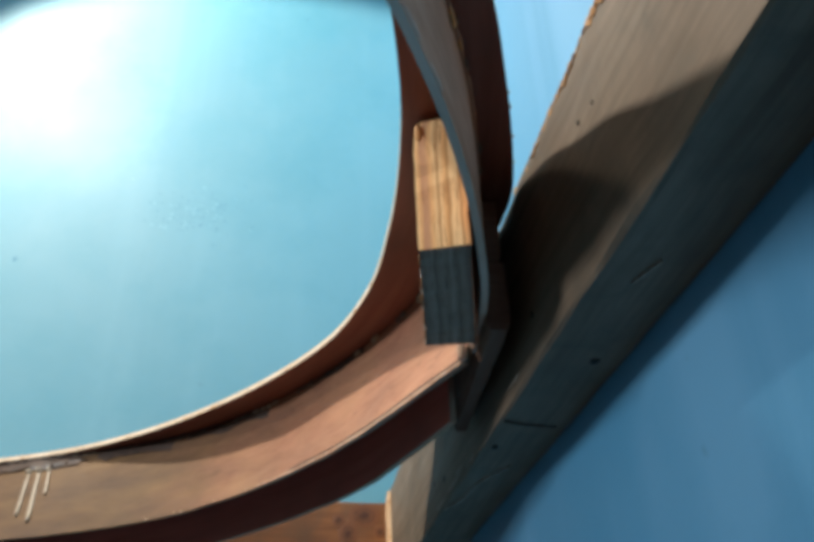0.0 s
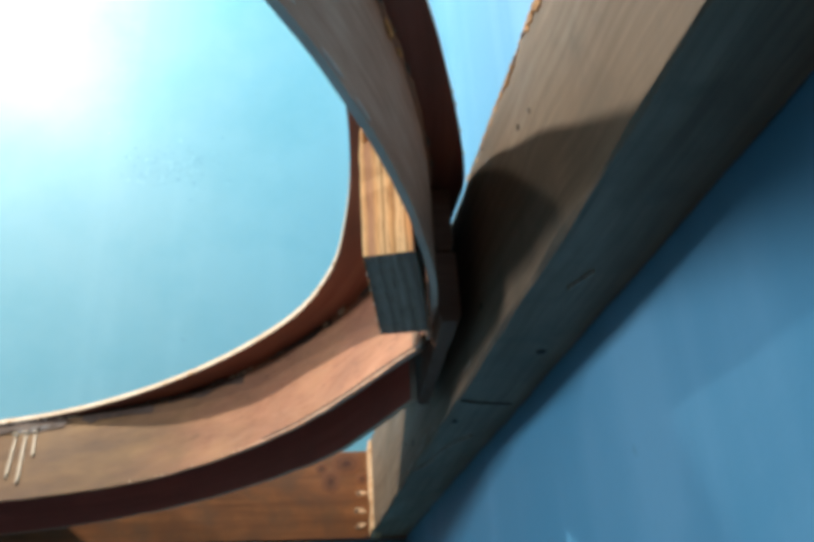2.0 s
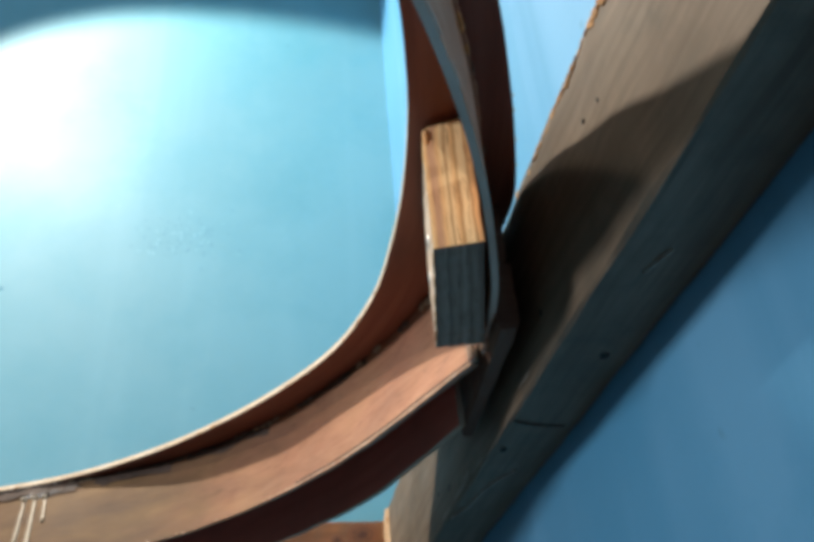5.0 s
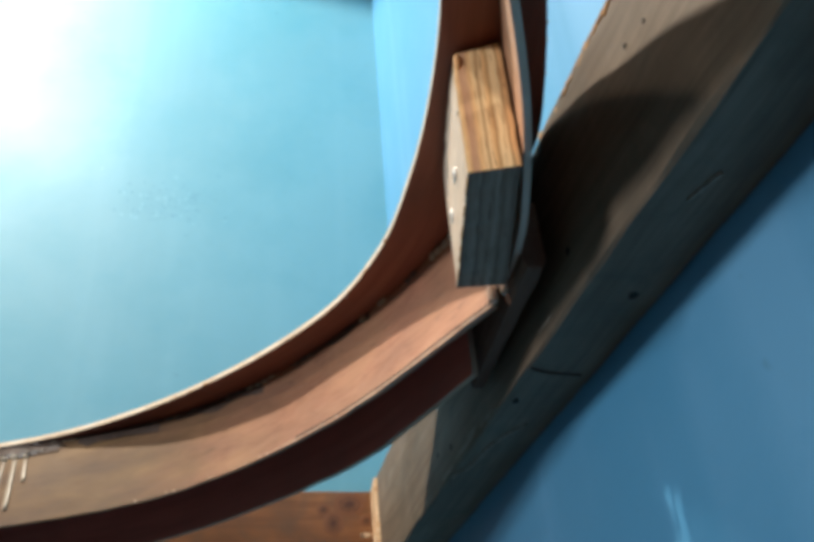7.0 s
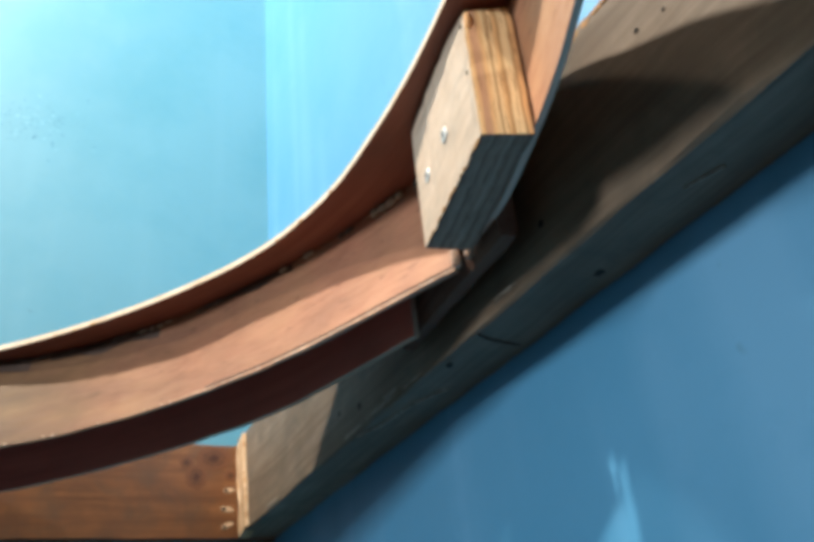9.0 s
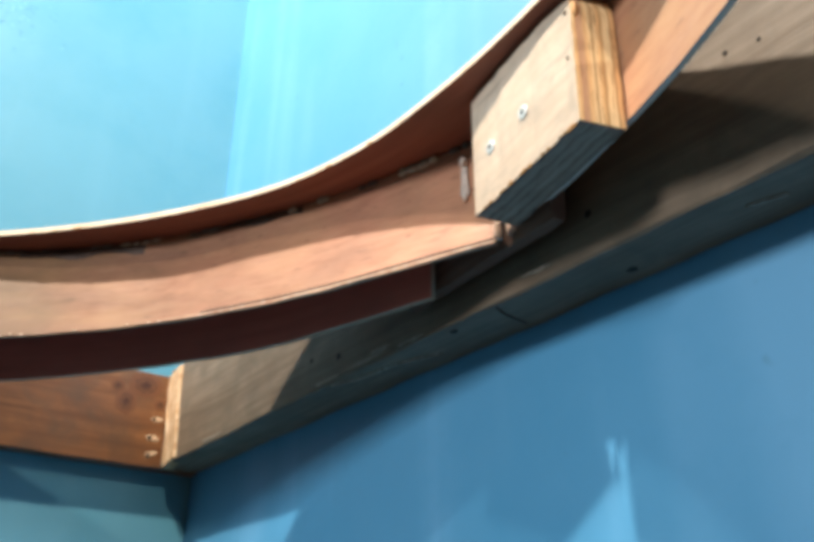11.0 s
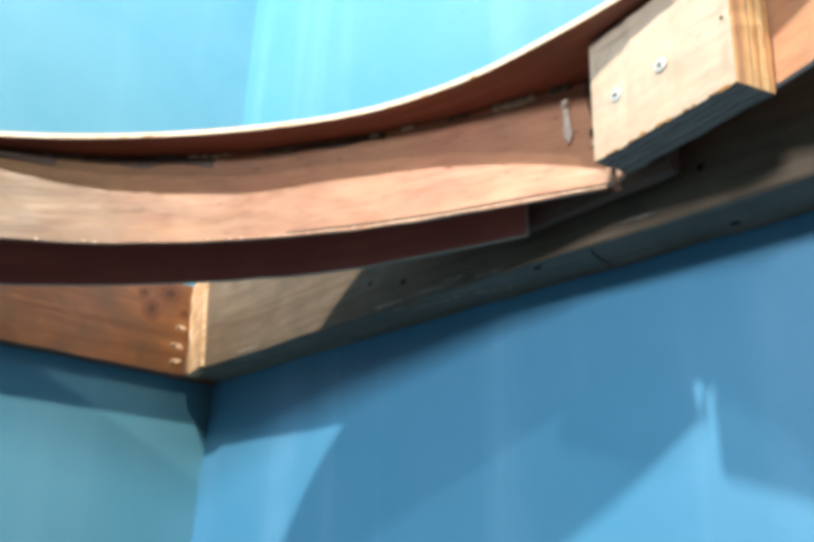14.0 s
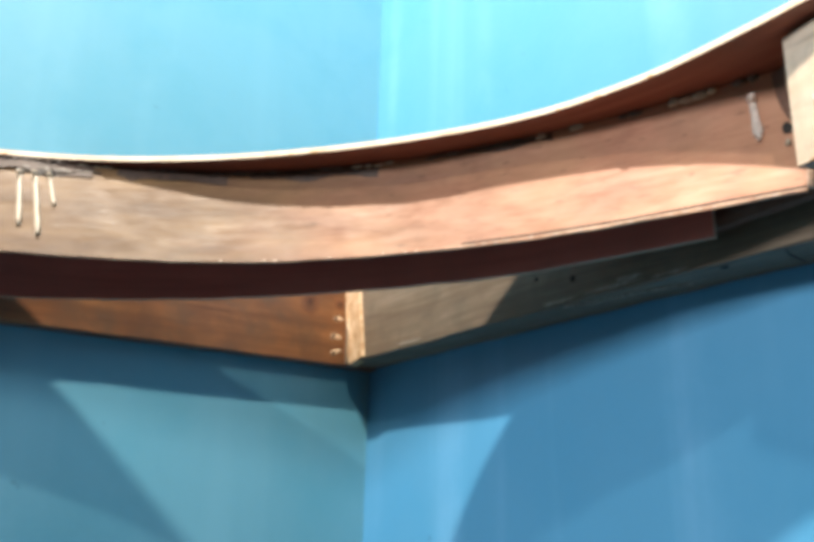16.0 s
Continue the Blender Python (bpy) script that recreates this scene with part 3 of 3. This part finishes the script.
part("top_plate", bm, (PLATE, EDGE), frame_thing, "flat plywood rim with dark red underside and pale edge")

low1 = smooth([(-0.36, 0.792), (-0.26, 0.780), (-0.15, 0.757), (-0.061, 0.720), (0.006, 0.690), (0.075, 0.644), (0.138, 0.574), (0.181, 0.505), (0.206, 0.452), (0.224, 0.405), (0.239, 0.368)], 110)


def along(q, stops):
    """A value that changes evenly between (place, value) stops."""
    for (a, va), (b, vb) in zip(stops, stops[1:]):
        if q <= b:
            return va + (vb - va) * max(0, q - a) / (b - a)
    return stops[-1][1]


high1 = [p + outward(low1, i) * along(i / 110, ((0.2, 0.027), (0.42, 0.0270), (0.50, 0.0275), (0.60, 0.0270), (0.70, 0.0255), (0.785, 0.022), (0.865, 0.0205), (0.93, 0.0175), (1.0, 0.014))) for i, p in enumerate(low1)]
bow1 = [along(i / 110, ((0.30, -0.002), (0.43, -0.001), (0.59, 0.0015), (0.71, 0.0050), (0.82, 0.0045), (0.88, 0.0034), (0.935, 0.0045), (1.0, 0.0034))) for i in range(111)]
band("inner_band", low1, high1, 1.7855, UNDERSIDE - 0.0005, 0.0032, (LUAN, OUTER, LUAN), frame_thing, "pinkish plywood band bent along the rim", 0.0007, 3, 10, bow1)
for name, off, z0, z1, mat, text, wob, seed in (("split_veneer", 0.0014, 1.7845, 1.7864, LIP, "pinkish split veneer along the lower edge", 0.0010, 5), ("split", 0.0013, 1.7862, 1.7876, DARK, "dark split above the loose veneer", 0.0004, 6)):
    lip = [p - outward(low1, i) * off for i, p in enumerate(low1)][84 if name == "split" else 80:111]
    band(name, lip, lip, z0, z1, 0.0009, (mat, mat, mat), frame_thing, text, wob, seed, 1)

low2 = smooth([(0.2445, 0.360), (0.2405, 0.335), (0.235, 0.308), (0.2205, 0.261), (0.206, 0.224), (0.191, 0.192), (0.174, 0.162), (0.14, 0.11), (0.085, 0.055), (0.0, 0.0)], 80)
band("inner_band", low2, low2, 1.7955, UNDERSIDE - 0.0005, 0.003, (LUAN_PALE, GREY_EDGE, LIGHT_EDGE), frame_thing, "plywood band beyond the joint, grey outside", 0.0008, 8)

low3 = smooth([(-0.36, 0.8485), (-0.2, 0.8475), (-0.12, 0.840), (-0.046, 0.814), (0.014, 0.777), (0.075, 0.726), (0.128, 0.667), (0.172, 0.606), (0.206, 0.545), (0.228, 0.478), (0.243, 0.424)], 110)
band("outer_band", low3, low3, 1.778, UNDERSIDE - 0.0005, 0.0035, (OUTER, OUTER, PALE_EDGE), frame_thing, "dark brown band along the outer edge", 0.0007, 13)

# two blocks, one on the other, between the bands and the beam
def spacer(z0, z1, inset, seed, text):
    """A rough slanting block with worn edges."""
    bm = bmesh.new()
    uvl = bm.loops.layers.uv.new("UVMap")
    rows = []
    for i in range(13):
        q = i / 12
        a, b = Vector((0.2437, 0.336, 0)).lerp(Vector((0.2515, 0.456, 0)), q), Vector((0.2545, 0.336, 0)).lerp(Vector((0.2595, 0.456, 0)), q)
        a, b = a.lerp(b, inset), b.lerp(a, inset * 0.5)
        a.y = b.y = a.y + inset * 0.02 * (1 - 2 * q)
        ring = []
        for k, (s, h) in enumerate(((0.0, 0.12), (0.16, 0.0), (0.84, 0.0), (1.0, 0.1), (1.0, 0.95), (0.0, 0.95))):
            p = a.lerp(b, s) + Vector((0, 0, z0 + (z1 - z0) * h - 0.002 * q * (1 - h)))
            d = Vector((noise.noise(Vector((i * 0.9, k * 2.1, seed))), 0, noise.noise(Vector((i * 1.1, k * 1.7, seed + 5)))))
            ring.append(bm.verts.new(p + d * 0.0009))
        rows.append((a.y, ring))
    for (y0, a), (y1, b) in zip(rows, rows[1:]):
        for k in range(6):
            f = bm.faces.new((a[k], a[(k + 1) % 6], b[(k + 1) % 6], b[k]))
            for l in f.loops:
                l[uvl].uv = (l.vert.co.y, l.vert.co.x + l.vert.co.z)
    for y, ring in (rows[0], rows[-1]):
        for l in bm.faces.new(ring).loops:
            l[uvl].uv = (l.vert.co.x, l.vert.co.z)
    return part("spacer", bm, SPACER, frame_thing, text)


spacer(1.7870, 1.8240, 0.0, 2, "dull brown block against the beam")
spacer(1.8245, UNDERSIDE + 0.001, 0.12, 9, "dull brown block above the lower one")

# joint block: pale face, layered end, sawn underside with shade in its colour
A, B = Vector((0.2205, 0.3615, 0)), Vector((0.2055, 0.2855, 0))
run_dir = (B - A).normalized()
side = Vector((-run_dir.y, run_dir.x, 0))
bm = bmesh.new()
uvl = bm.loops.layers.uv.new("UVMap")
T_, H_, L_ = 0.0195, UNDERSIDE - 0.0030 - 1.7905, (B - A).length
cut, tall = 14, 10
cells = {}
for i in range(cut + 1):
    q = i / cut
    for j in range(2):
        for k in range(tall + 1):
            h = k / tall
            p = A + run_dir * (L_ * q) + side * ((T_ + 0.0035 * (1 - q)) * j) + Vector((0, 0, 1.7905 + H_ * h))
            p += run_dir * ((0.0042 + 0.0036 * j + 0.0020 * h) * q ** 3)
            # the free end's top is rounded off and chipped, its arrises are uneven
            worn = max(0, (h - 0.80) / 0.20) ** 2 * q ** 6
            p -= run_dir * (0.0045 - 0.0015 * j) * worn
            p += side * 0.0030 * worn * (1 - j)
            if i == cut:
                p += run_dir * 0.0004 * noise.noise(Vector((h * 9, j * 5, 3))) + side * 0.0009 * noise.noise(Vector((h * 12, j * 7, 8)))
            p += Vector((0.0008 * noise.noise(Vector((i * 1.3, j, h))), 0, 0.0012 * noise.noise(Vector((i * 1.8, j * 3, 4))) * (1 - h)))
            cells[i, j, k] = bm.verts.new(p)


def quad(keys, mi, uvs):
    f = bm.faces.new([cells[q] for q in keys])
    f.material_index = mi
    for l, uv in zip(f.loops, uvs):
        l[uvl].uv = uv


for i in range(cut):
    u0, u1 = L_ * i / cut, L_ * (i + 1) / cut
    for j in range(2):
        for k in range(tall):
            v0, v1 = H_ * k / tall, H_ * (k + 1) / tall
            quad(((i, j, k), (i + 1, j, k), (i + 1, j, k + 1), (i, j, k + 1)), 0, ((u0, v0), (u1, v0), (u1, v1), (u0, v1)))
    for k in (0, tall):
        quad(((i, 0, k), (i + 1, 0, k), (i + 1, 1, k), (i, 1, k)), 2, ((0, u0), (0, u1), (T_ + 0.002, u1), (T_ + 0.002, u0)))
for i in (0, cut):
    for k in range(tall):
        v0, v1 = H_ * k / tall, H_ * (k + 1) / tall
        quad(((i, 0, k), (i, 1, k), (i, 1, k + 1), (i, 0, k + 1)), 1, ((0, v0), (T_, v0), (T_, v1), (0, v1)))
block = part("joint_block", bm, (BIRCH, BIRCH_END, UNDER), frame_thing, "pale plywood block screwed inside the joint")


def screw(place, normal, spin):
    """A countersunk head with a cross recess."""
    ob = disc("screw", place, normal, 0.0036, 0.0006, STEEL, block, "zinc cross-head screw", sides=24)
    for a in (0, 90):
        bm = bmesh.new()
        bmesh.ops.create_cube(bm, size=1)
        for v in bm.verts:
            v.co = Vector((v.co.x * 0.0034, v.co.y * 0.0009, v.co.z * 0.0002 + 0.0006))
        for v in bm.verts:
            v.co = pose(0, 0, 0, 0, 0, spin + a) @ v.co
        if a == 0:
            keep = bm
        else:
            for f in bm.faces:
                vs = [keep.verts.new(v.co + Vector((0, 0, 0.00004))) for v in f.verts]
                keep.faces.new(vs)
            bm.free()
    ob.data.materials.append(DARK)
    whole = bmesh.new()
    whole.from_mesh(ob.data)
    for f in keep.faces:
        nf = whole.faces.new([whole.verts.new(v.co) for v in f.verts])
        nf.material_index = 1
    keep.free()
    whole.to_mesh(ob.data)
    whole.free()
    return ob


screw(A + run_dir * 0.0445 - side * 0.0003 + Vector((0, 0, 1.820)), -side, 20)
screw(A + run_dir * 0.0165 - side * 0.0003 + Vector((0, 0, 1.819)), -side, 60)
for i, (s, z, r) in enumerate(((0.0785, 1.824, 0.0010), (0.0795, 1.8475, 0.0009))):
    disc("nail_hole", A + run_dir * s - side * 0.0001 + Vector((0, 0, z)), -side, r, 0.0004, DARK, block, "dark nail hole", ragged=0.4, seed=i)

# torn veneer along the top of the second band's outer side, and dried glue smeared near its lower edge
def on_outer(q, z, lift):
    i = int(q)
    p = low2[i].lerp(low2[i + 1], q - i) + outward(low2, i) * (0.003 + lift)
    d = low2[i + 1] - low2[i]
    return (p.x, p.y, z), math.degrees(math.atan2(d.y, d.x))


veneer_rng = random.Random(17)
for k in range(22):
    q = 6 + 44 * k / 22 + veneer_rng.random()
    place, turn = on_outer(q, UNDERSIDE - 0.0010 - 0.0012 * veneer_rng.random(), 0.0006)
    blob("torn_veneer", place, (0.006 + 0.006 * veneer_rng.random(), 0.0006 + 0.0008 * veneer_rng.random(), 0.0007 + 0.0010 * veneer_rng.random()), GREY_EDGE, frame_thing, turn, k + 400)
for q, z, size in ((24.6, 1.8555, (0.0052, 0.0010, 0.0026)), (22.0, 1.8570, (0.0030, 0.0010, 0.0016))):
    place, turn = on_outer(q, z, 0.0008)
    tagged(blob("torn_veneer", place, size, CHIP, frame_thing, turn, int(q) + 430), "orange splinter of torn veneer")
for q, z, size in ((41.5, 1.7990, (0.0060, 0.0006, 0.0018)), (40.0, 1.7985, (0.0045, 0.0006, 0.0013)), (38.2, 1.8015, (0.0035, 0.0005, 0.0012)), (34.0, 1.7975, (0.0070, 0.0005, 0.0010)), (30.0, 1.7972, (0.0060, 0.0005, 0.0008))):
    place, turn = on_outer(q, z, 0.0001)
    blob("glue_smear", place, size, HAZE, frame_thing, turn, int(q) + 460)

# crumbs and chips along the outer edge of the rim
for k in range(16):
    i = 66 + int(70 * veneer_rng.random())
    p = edge_out[i] + outward(edge_out, i) * 0.0003
    d = edge_out[i + 1] - edge_out[i]
    blob("veneer_crumb", (p.x, p.y, UNDERSIDE + SKIN * veneer_rng.random()), (0.0006 + 0.0016 * veneer_rng.random() ** 2, 0.0005, 0.0004 + 0.0006 * veneer_rng.random()), CRUMB if k % 3 else CHIP, frame_thing, math.degrees(math.atan2(d.y, d.x)), k + 500)
for k in range(14):
    i = 20 + int(80 * veneer_rng.random())
    p = rim[i] - outward(rim, i) * 0.0002
    d = rim[i + 1] - rim[i]
    blob("veneer_crumb", (p.x, p.y, UNDERSIDE + 0.0004 * veneer_rng.random()), (0.0010 + 0.0022 * veneer_rng.random(), 0.0009, 0.0004 + 0.0005 * veneer_rng.random()), CRUMB if k % 2 else CHIP, frame_thing, math.degrees(math.atan2(d.y, d.x)), k + 560)

# splinters along the block's sawn lower edge, and its chipped top corner
for k in range(15):
    q = 0.04 + 1.0 * k / 15 + 0.03 * veneer_rng.random()
    p = A + run_dir * (L_ * q) - side * 0.0001
    blob("splinter", (p.x, p.y, 1.7903 + 0.0006 * veneer_rng.random()), (0.0012 + 0.0028 * veneer_rng.random(), 0.0004, 0.0005 + 0.0009 * veneer_rng.random() ** 2), RAW if k % 3 else BIRCH, block, math.degrees(math.atan2(run_dir.y, run_dir.x)), k + 800)
p = B + run_dir * 0.0058 + Vector((0, 0, 1.8475)) + side * 0.0016
blob("chip", tuple(p), (0.0022, 0.0016, 0.0046), CHIP, block, 70, 830)

# hot glue along the seam under the rim, and drawn-out strings on the band
rng = random.Random(5)
for first, last, fat, mat in ((39, 47, 1.1, SMEAR), (48, 51, 0.6, GLUE), (53, 57, 0.8, SMEAR), (60, 66, 0.8, SMEAR), (70, 72, 0.9, SMEAR), (73, 77, 0.7, GLUE), (80, 83, 0.8, SMEAR), (90, 91, 0.9, GLUE), (93, 94, 1.1, GLUE), (97, 99, 0.8, SMEAR), (101, 105, 1.3, GLUE), (106, 108, 1.0, SMEAR)):
    for i in range(first, last):
        p = high1[i] - outward(high1, i) * (0.0004 + 0.0008 * rng.random())
        d = high1[i + 1] - high1[i]
        blob("glue_bead", (p.x, p.y, UNDERSIDE - 0.0012 - rng.random() * 0.0016), (0.0025 + 0.0025 * rng.random(), fat * (0.0011 + 0.0006 * rng.random()), fat * (0.0012 + 0.0012 * rng.random())), mat, frame_thing, math.degrees(math.atan2(d.y, d.x)), i)
for i in (8, 11, 20, 24, 27, 36, 41, 50):
    p = low2[i] + outward(low2, i) * 0.0045
    d = low2[i + 1] - low2[i]
    blob("glue_bead", (p.x, p.y, UNDERSIDE - 0.002), (0.002 + 0.003 * rng.random(), 0.0008, 0.0008 + 0.0010 * rng.random()), SMEAR, frame_thing, math.degrees(math.atan2(d.y, d.x)), i + 50)


def on_band(i, v):
    p = low1[i].lerp(high1[i], v) + outward(low1, i) * (4 * bow1[i] * v * (1 - v) - 0.0006)
    return (p.x, p.y, 1.7855 + (UNDERSIDE - 1.7855) * v)


def string(i, v, r, slip, mat=GLUE):
    """A drip of glue hanging straight from the seam down to the height v, slip steps further along the band."""
    def end(q, w):
        return Vector(on_band(int(q), w)).lerp(Vector(on_band(int(q) + 1, w)), q - int(q)) - outward(low1, int(q)) * r * 0.3

    first, last = end(i, 0.82), end(i + slip, v)

    def spot_on(h):
        return first.lerp(last, h)

    strand("glue_strand", [spot_on(h / 12) for h in range(13)], r, mat, frame_thing, -outward(low1, int(i)).to_2d())
    blob("glue_bead", tuple(spot_on(1)), (r * 1.15, r * 0.8, r * 1.3), mat, frame_thing, 40, i)
    blob("glue_bead", tuple(spot_on(0)), (r * 2.6, r * 1.2, r * 1.5), mat, frame_thing, 40, i + 3)


for i, v, r, slip in ((42.7, 0.28, 0.0014, 1.2), (44.1, 0.20, 0.0016, 1.6), (45.4, 0.51, 0.0012, 1.0)):
    string(i, v, r, slip)
string(106.8, 0.50, 0.0021, 0.3, HAZE)
disc("nail_hole", on_band(109, 0.52), (-0.9, -0.4, 0), 0.0026, 0.0004, DARK, frame_thing, "dark hole beside the block", squash=1.3, ragged=0.3, seed=3)

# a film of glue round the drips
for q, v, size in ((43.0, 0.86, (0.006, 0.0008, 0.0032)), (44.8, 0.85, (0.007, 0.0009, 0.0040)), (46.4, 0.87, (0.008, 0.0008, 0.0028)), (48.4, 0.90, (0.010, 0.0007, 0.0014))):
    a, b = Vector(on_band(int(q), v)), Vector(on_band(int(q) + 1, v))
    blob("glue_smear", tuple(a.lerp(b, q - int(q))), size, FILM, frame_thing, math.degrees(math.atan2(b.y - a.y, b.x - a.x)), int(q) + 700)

# dark dried glue and dirt along the band's top, with the rim's shade painted in
for first, last, v, seed in ((2, 50, 0.83, 1), (51, 62, 0.86, 2), (63, 76, 0.89, 3), (80, 92, 0.93, 4)):
    darkened = range(first, last)
    band("glue_and_shade_strip", [Vector((*on_band(i, v)[:2], 0)) for i in darkened], [Vector((*on_band(i, 0.985)[:2], 0)) for i in darkened], 1.7855 + (UNDERSIDE - 1.7855) * v, UNDERSIDE - 0.0012, 0.0005, (GRIME_SHADE, GRIME_SHADE, GRIME_SHADE), frame_thing, "dark dried glue and painted shade under the rim", 0.008, seed + 40, 2)

# glue at the band's cut end and beside the hole, and crumbs of split veneer along its lower edge
strand("glue_strand", [(0.2382, 0.3655, 1.7950 - 0.0012 * k) for k in range(9)], 0.0021, CRUMB, frame_thing)
p = on_band(109, 0.40)
blob("glue_bead", (p[0] - 0.0006, p[1], p[2]), (0.0022, 0.0012, 0.0018), GLUE, frame_thing, 60, 71)
for k in range(44):
    i = int(60 + 49 * rng.random() ** 0.7)
    p = low1[i] - outward(low1, i) * 0.0012
    d = low1[i + 1] - low1[i]
    blob("veneer_crumb", (p.x, p.y, 1.7850 + 0.0010 * rng.random()), (0.0006 + 0.0018 * rng.random(), 0.0004, 0.0003 + 0.0004 * rng.random()), CRUMB, frame_thing, math.degrees(math.atan2(d.y, d.x)), i + 90)

# torn orange splinters along the beam's upper edge
for k in range(13):
    y = 0.335 - 0.21 * rng.random() ** 1.5
    long = 0.002 + 0.009 * rng.random() ** 2
    z = TOP - 0.0005 - 0.003 * rng.random()
    blob("splinter", (0.2632 - beam.matrix_basis.translation.x, y - beam.matrix_basis.translation.y, z - (LOW + TOP) / 2), (0.0008, long, 0.0005 + 0.0022 * rng.random() ** 2), CHIP, beam, 4 * rng.random() - 2, k + 200)

# a lump of glue closing the slit between the band's end and the block
blob("glue_bead", (0.2436, 0.3622, 1.7945), (0.0020, 0.0026, 0.0060), CRUMB, frame_thing, 20, 77)

# a patch of small dark scratches in the paint
wall_north = bpy.data.objects["wall_north"]
for k in range(130):
    x, z = 0.035 + 0.030 * rng.gauss(0, 1), 2.213 + 0.018 * rng.gauss(0, 1)
    mark = disc("scratch", (x, NORTH - 0.00005, z), (0, -1, 0), 0.0006 + 0.0014 * rng.random(), 0.0002, SCRATCH if k % 3 else RUB, None, squash=0.4, sides=8, ragged=0.5, seed=k + 300)
    mark.matrix_basis = mark.matrix_basis @ pose(0, 0, 0, 0, 0, rng.choice((-40, -25, 30, 55)) + 20 * rng.random())
    mark.parent = wall_north
disc("dent", (-0.160, NORTH - 0.00005, 2.135), (0, -1, 0), 0.0022, 0.0002, SCRATCH, wall_north, squash=1.4, ragged=0.5, seed=411)
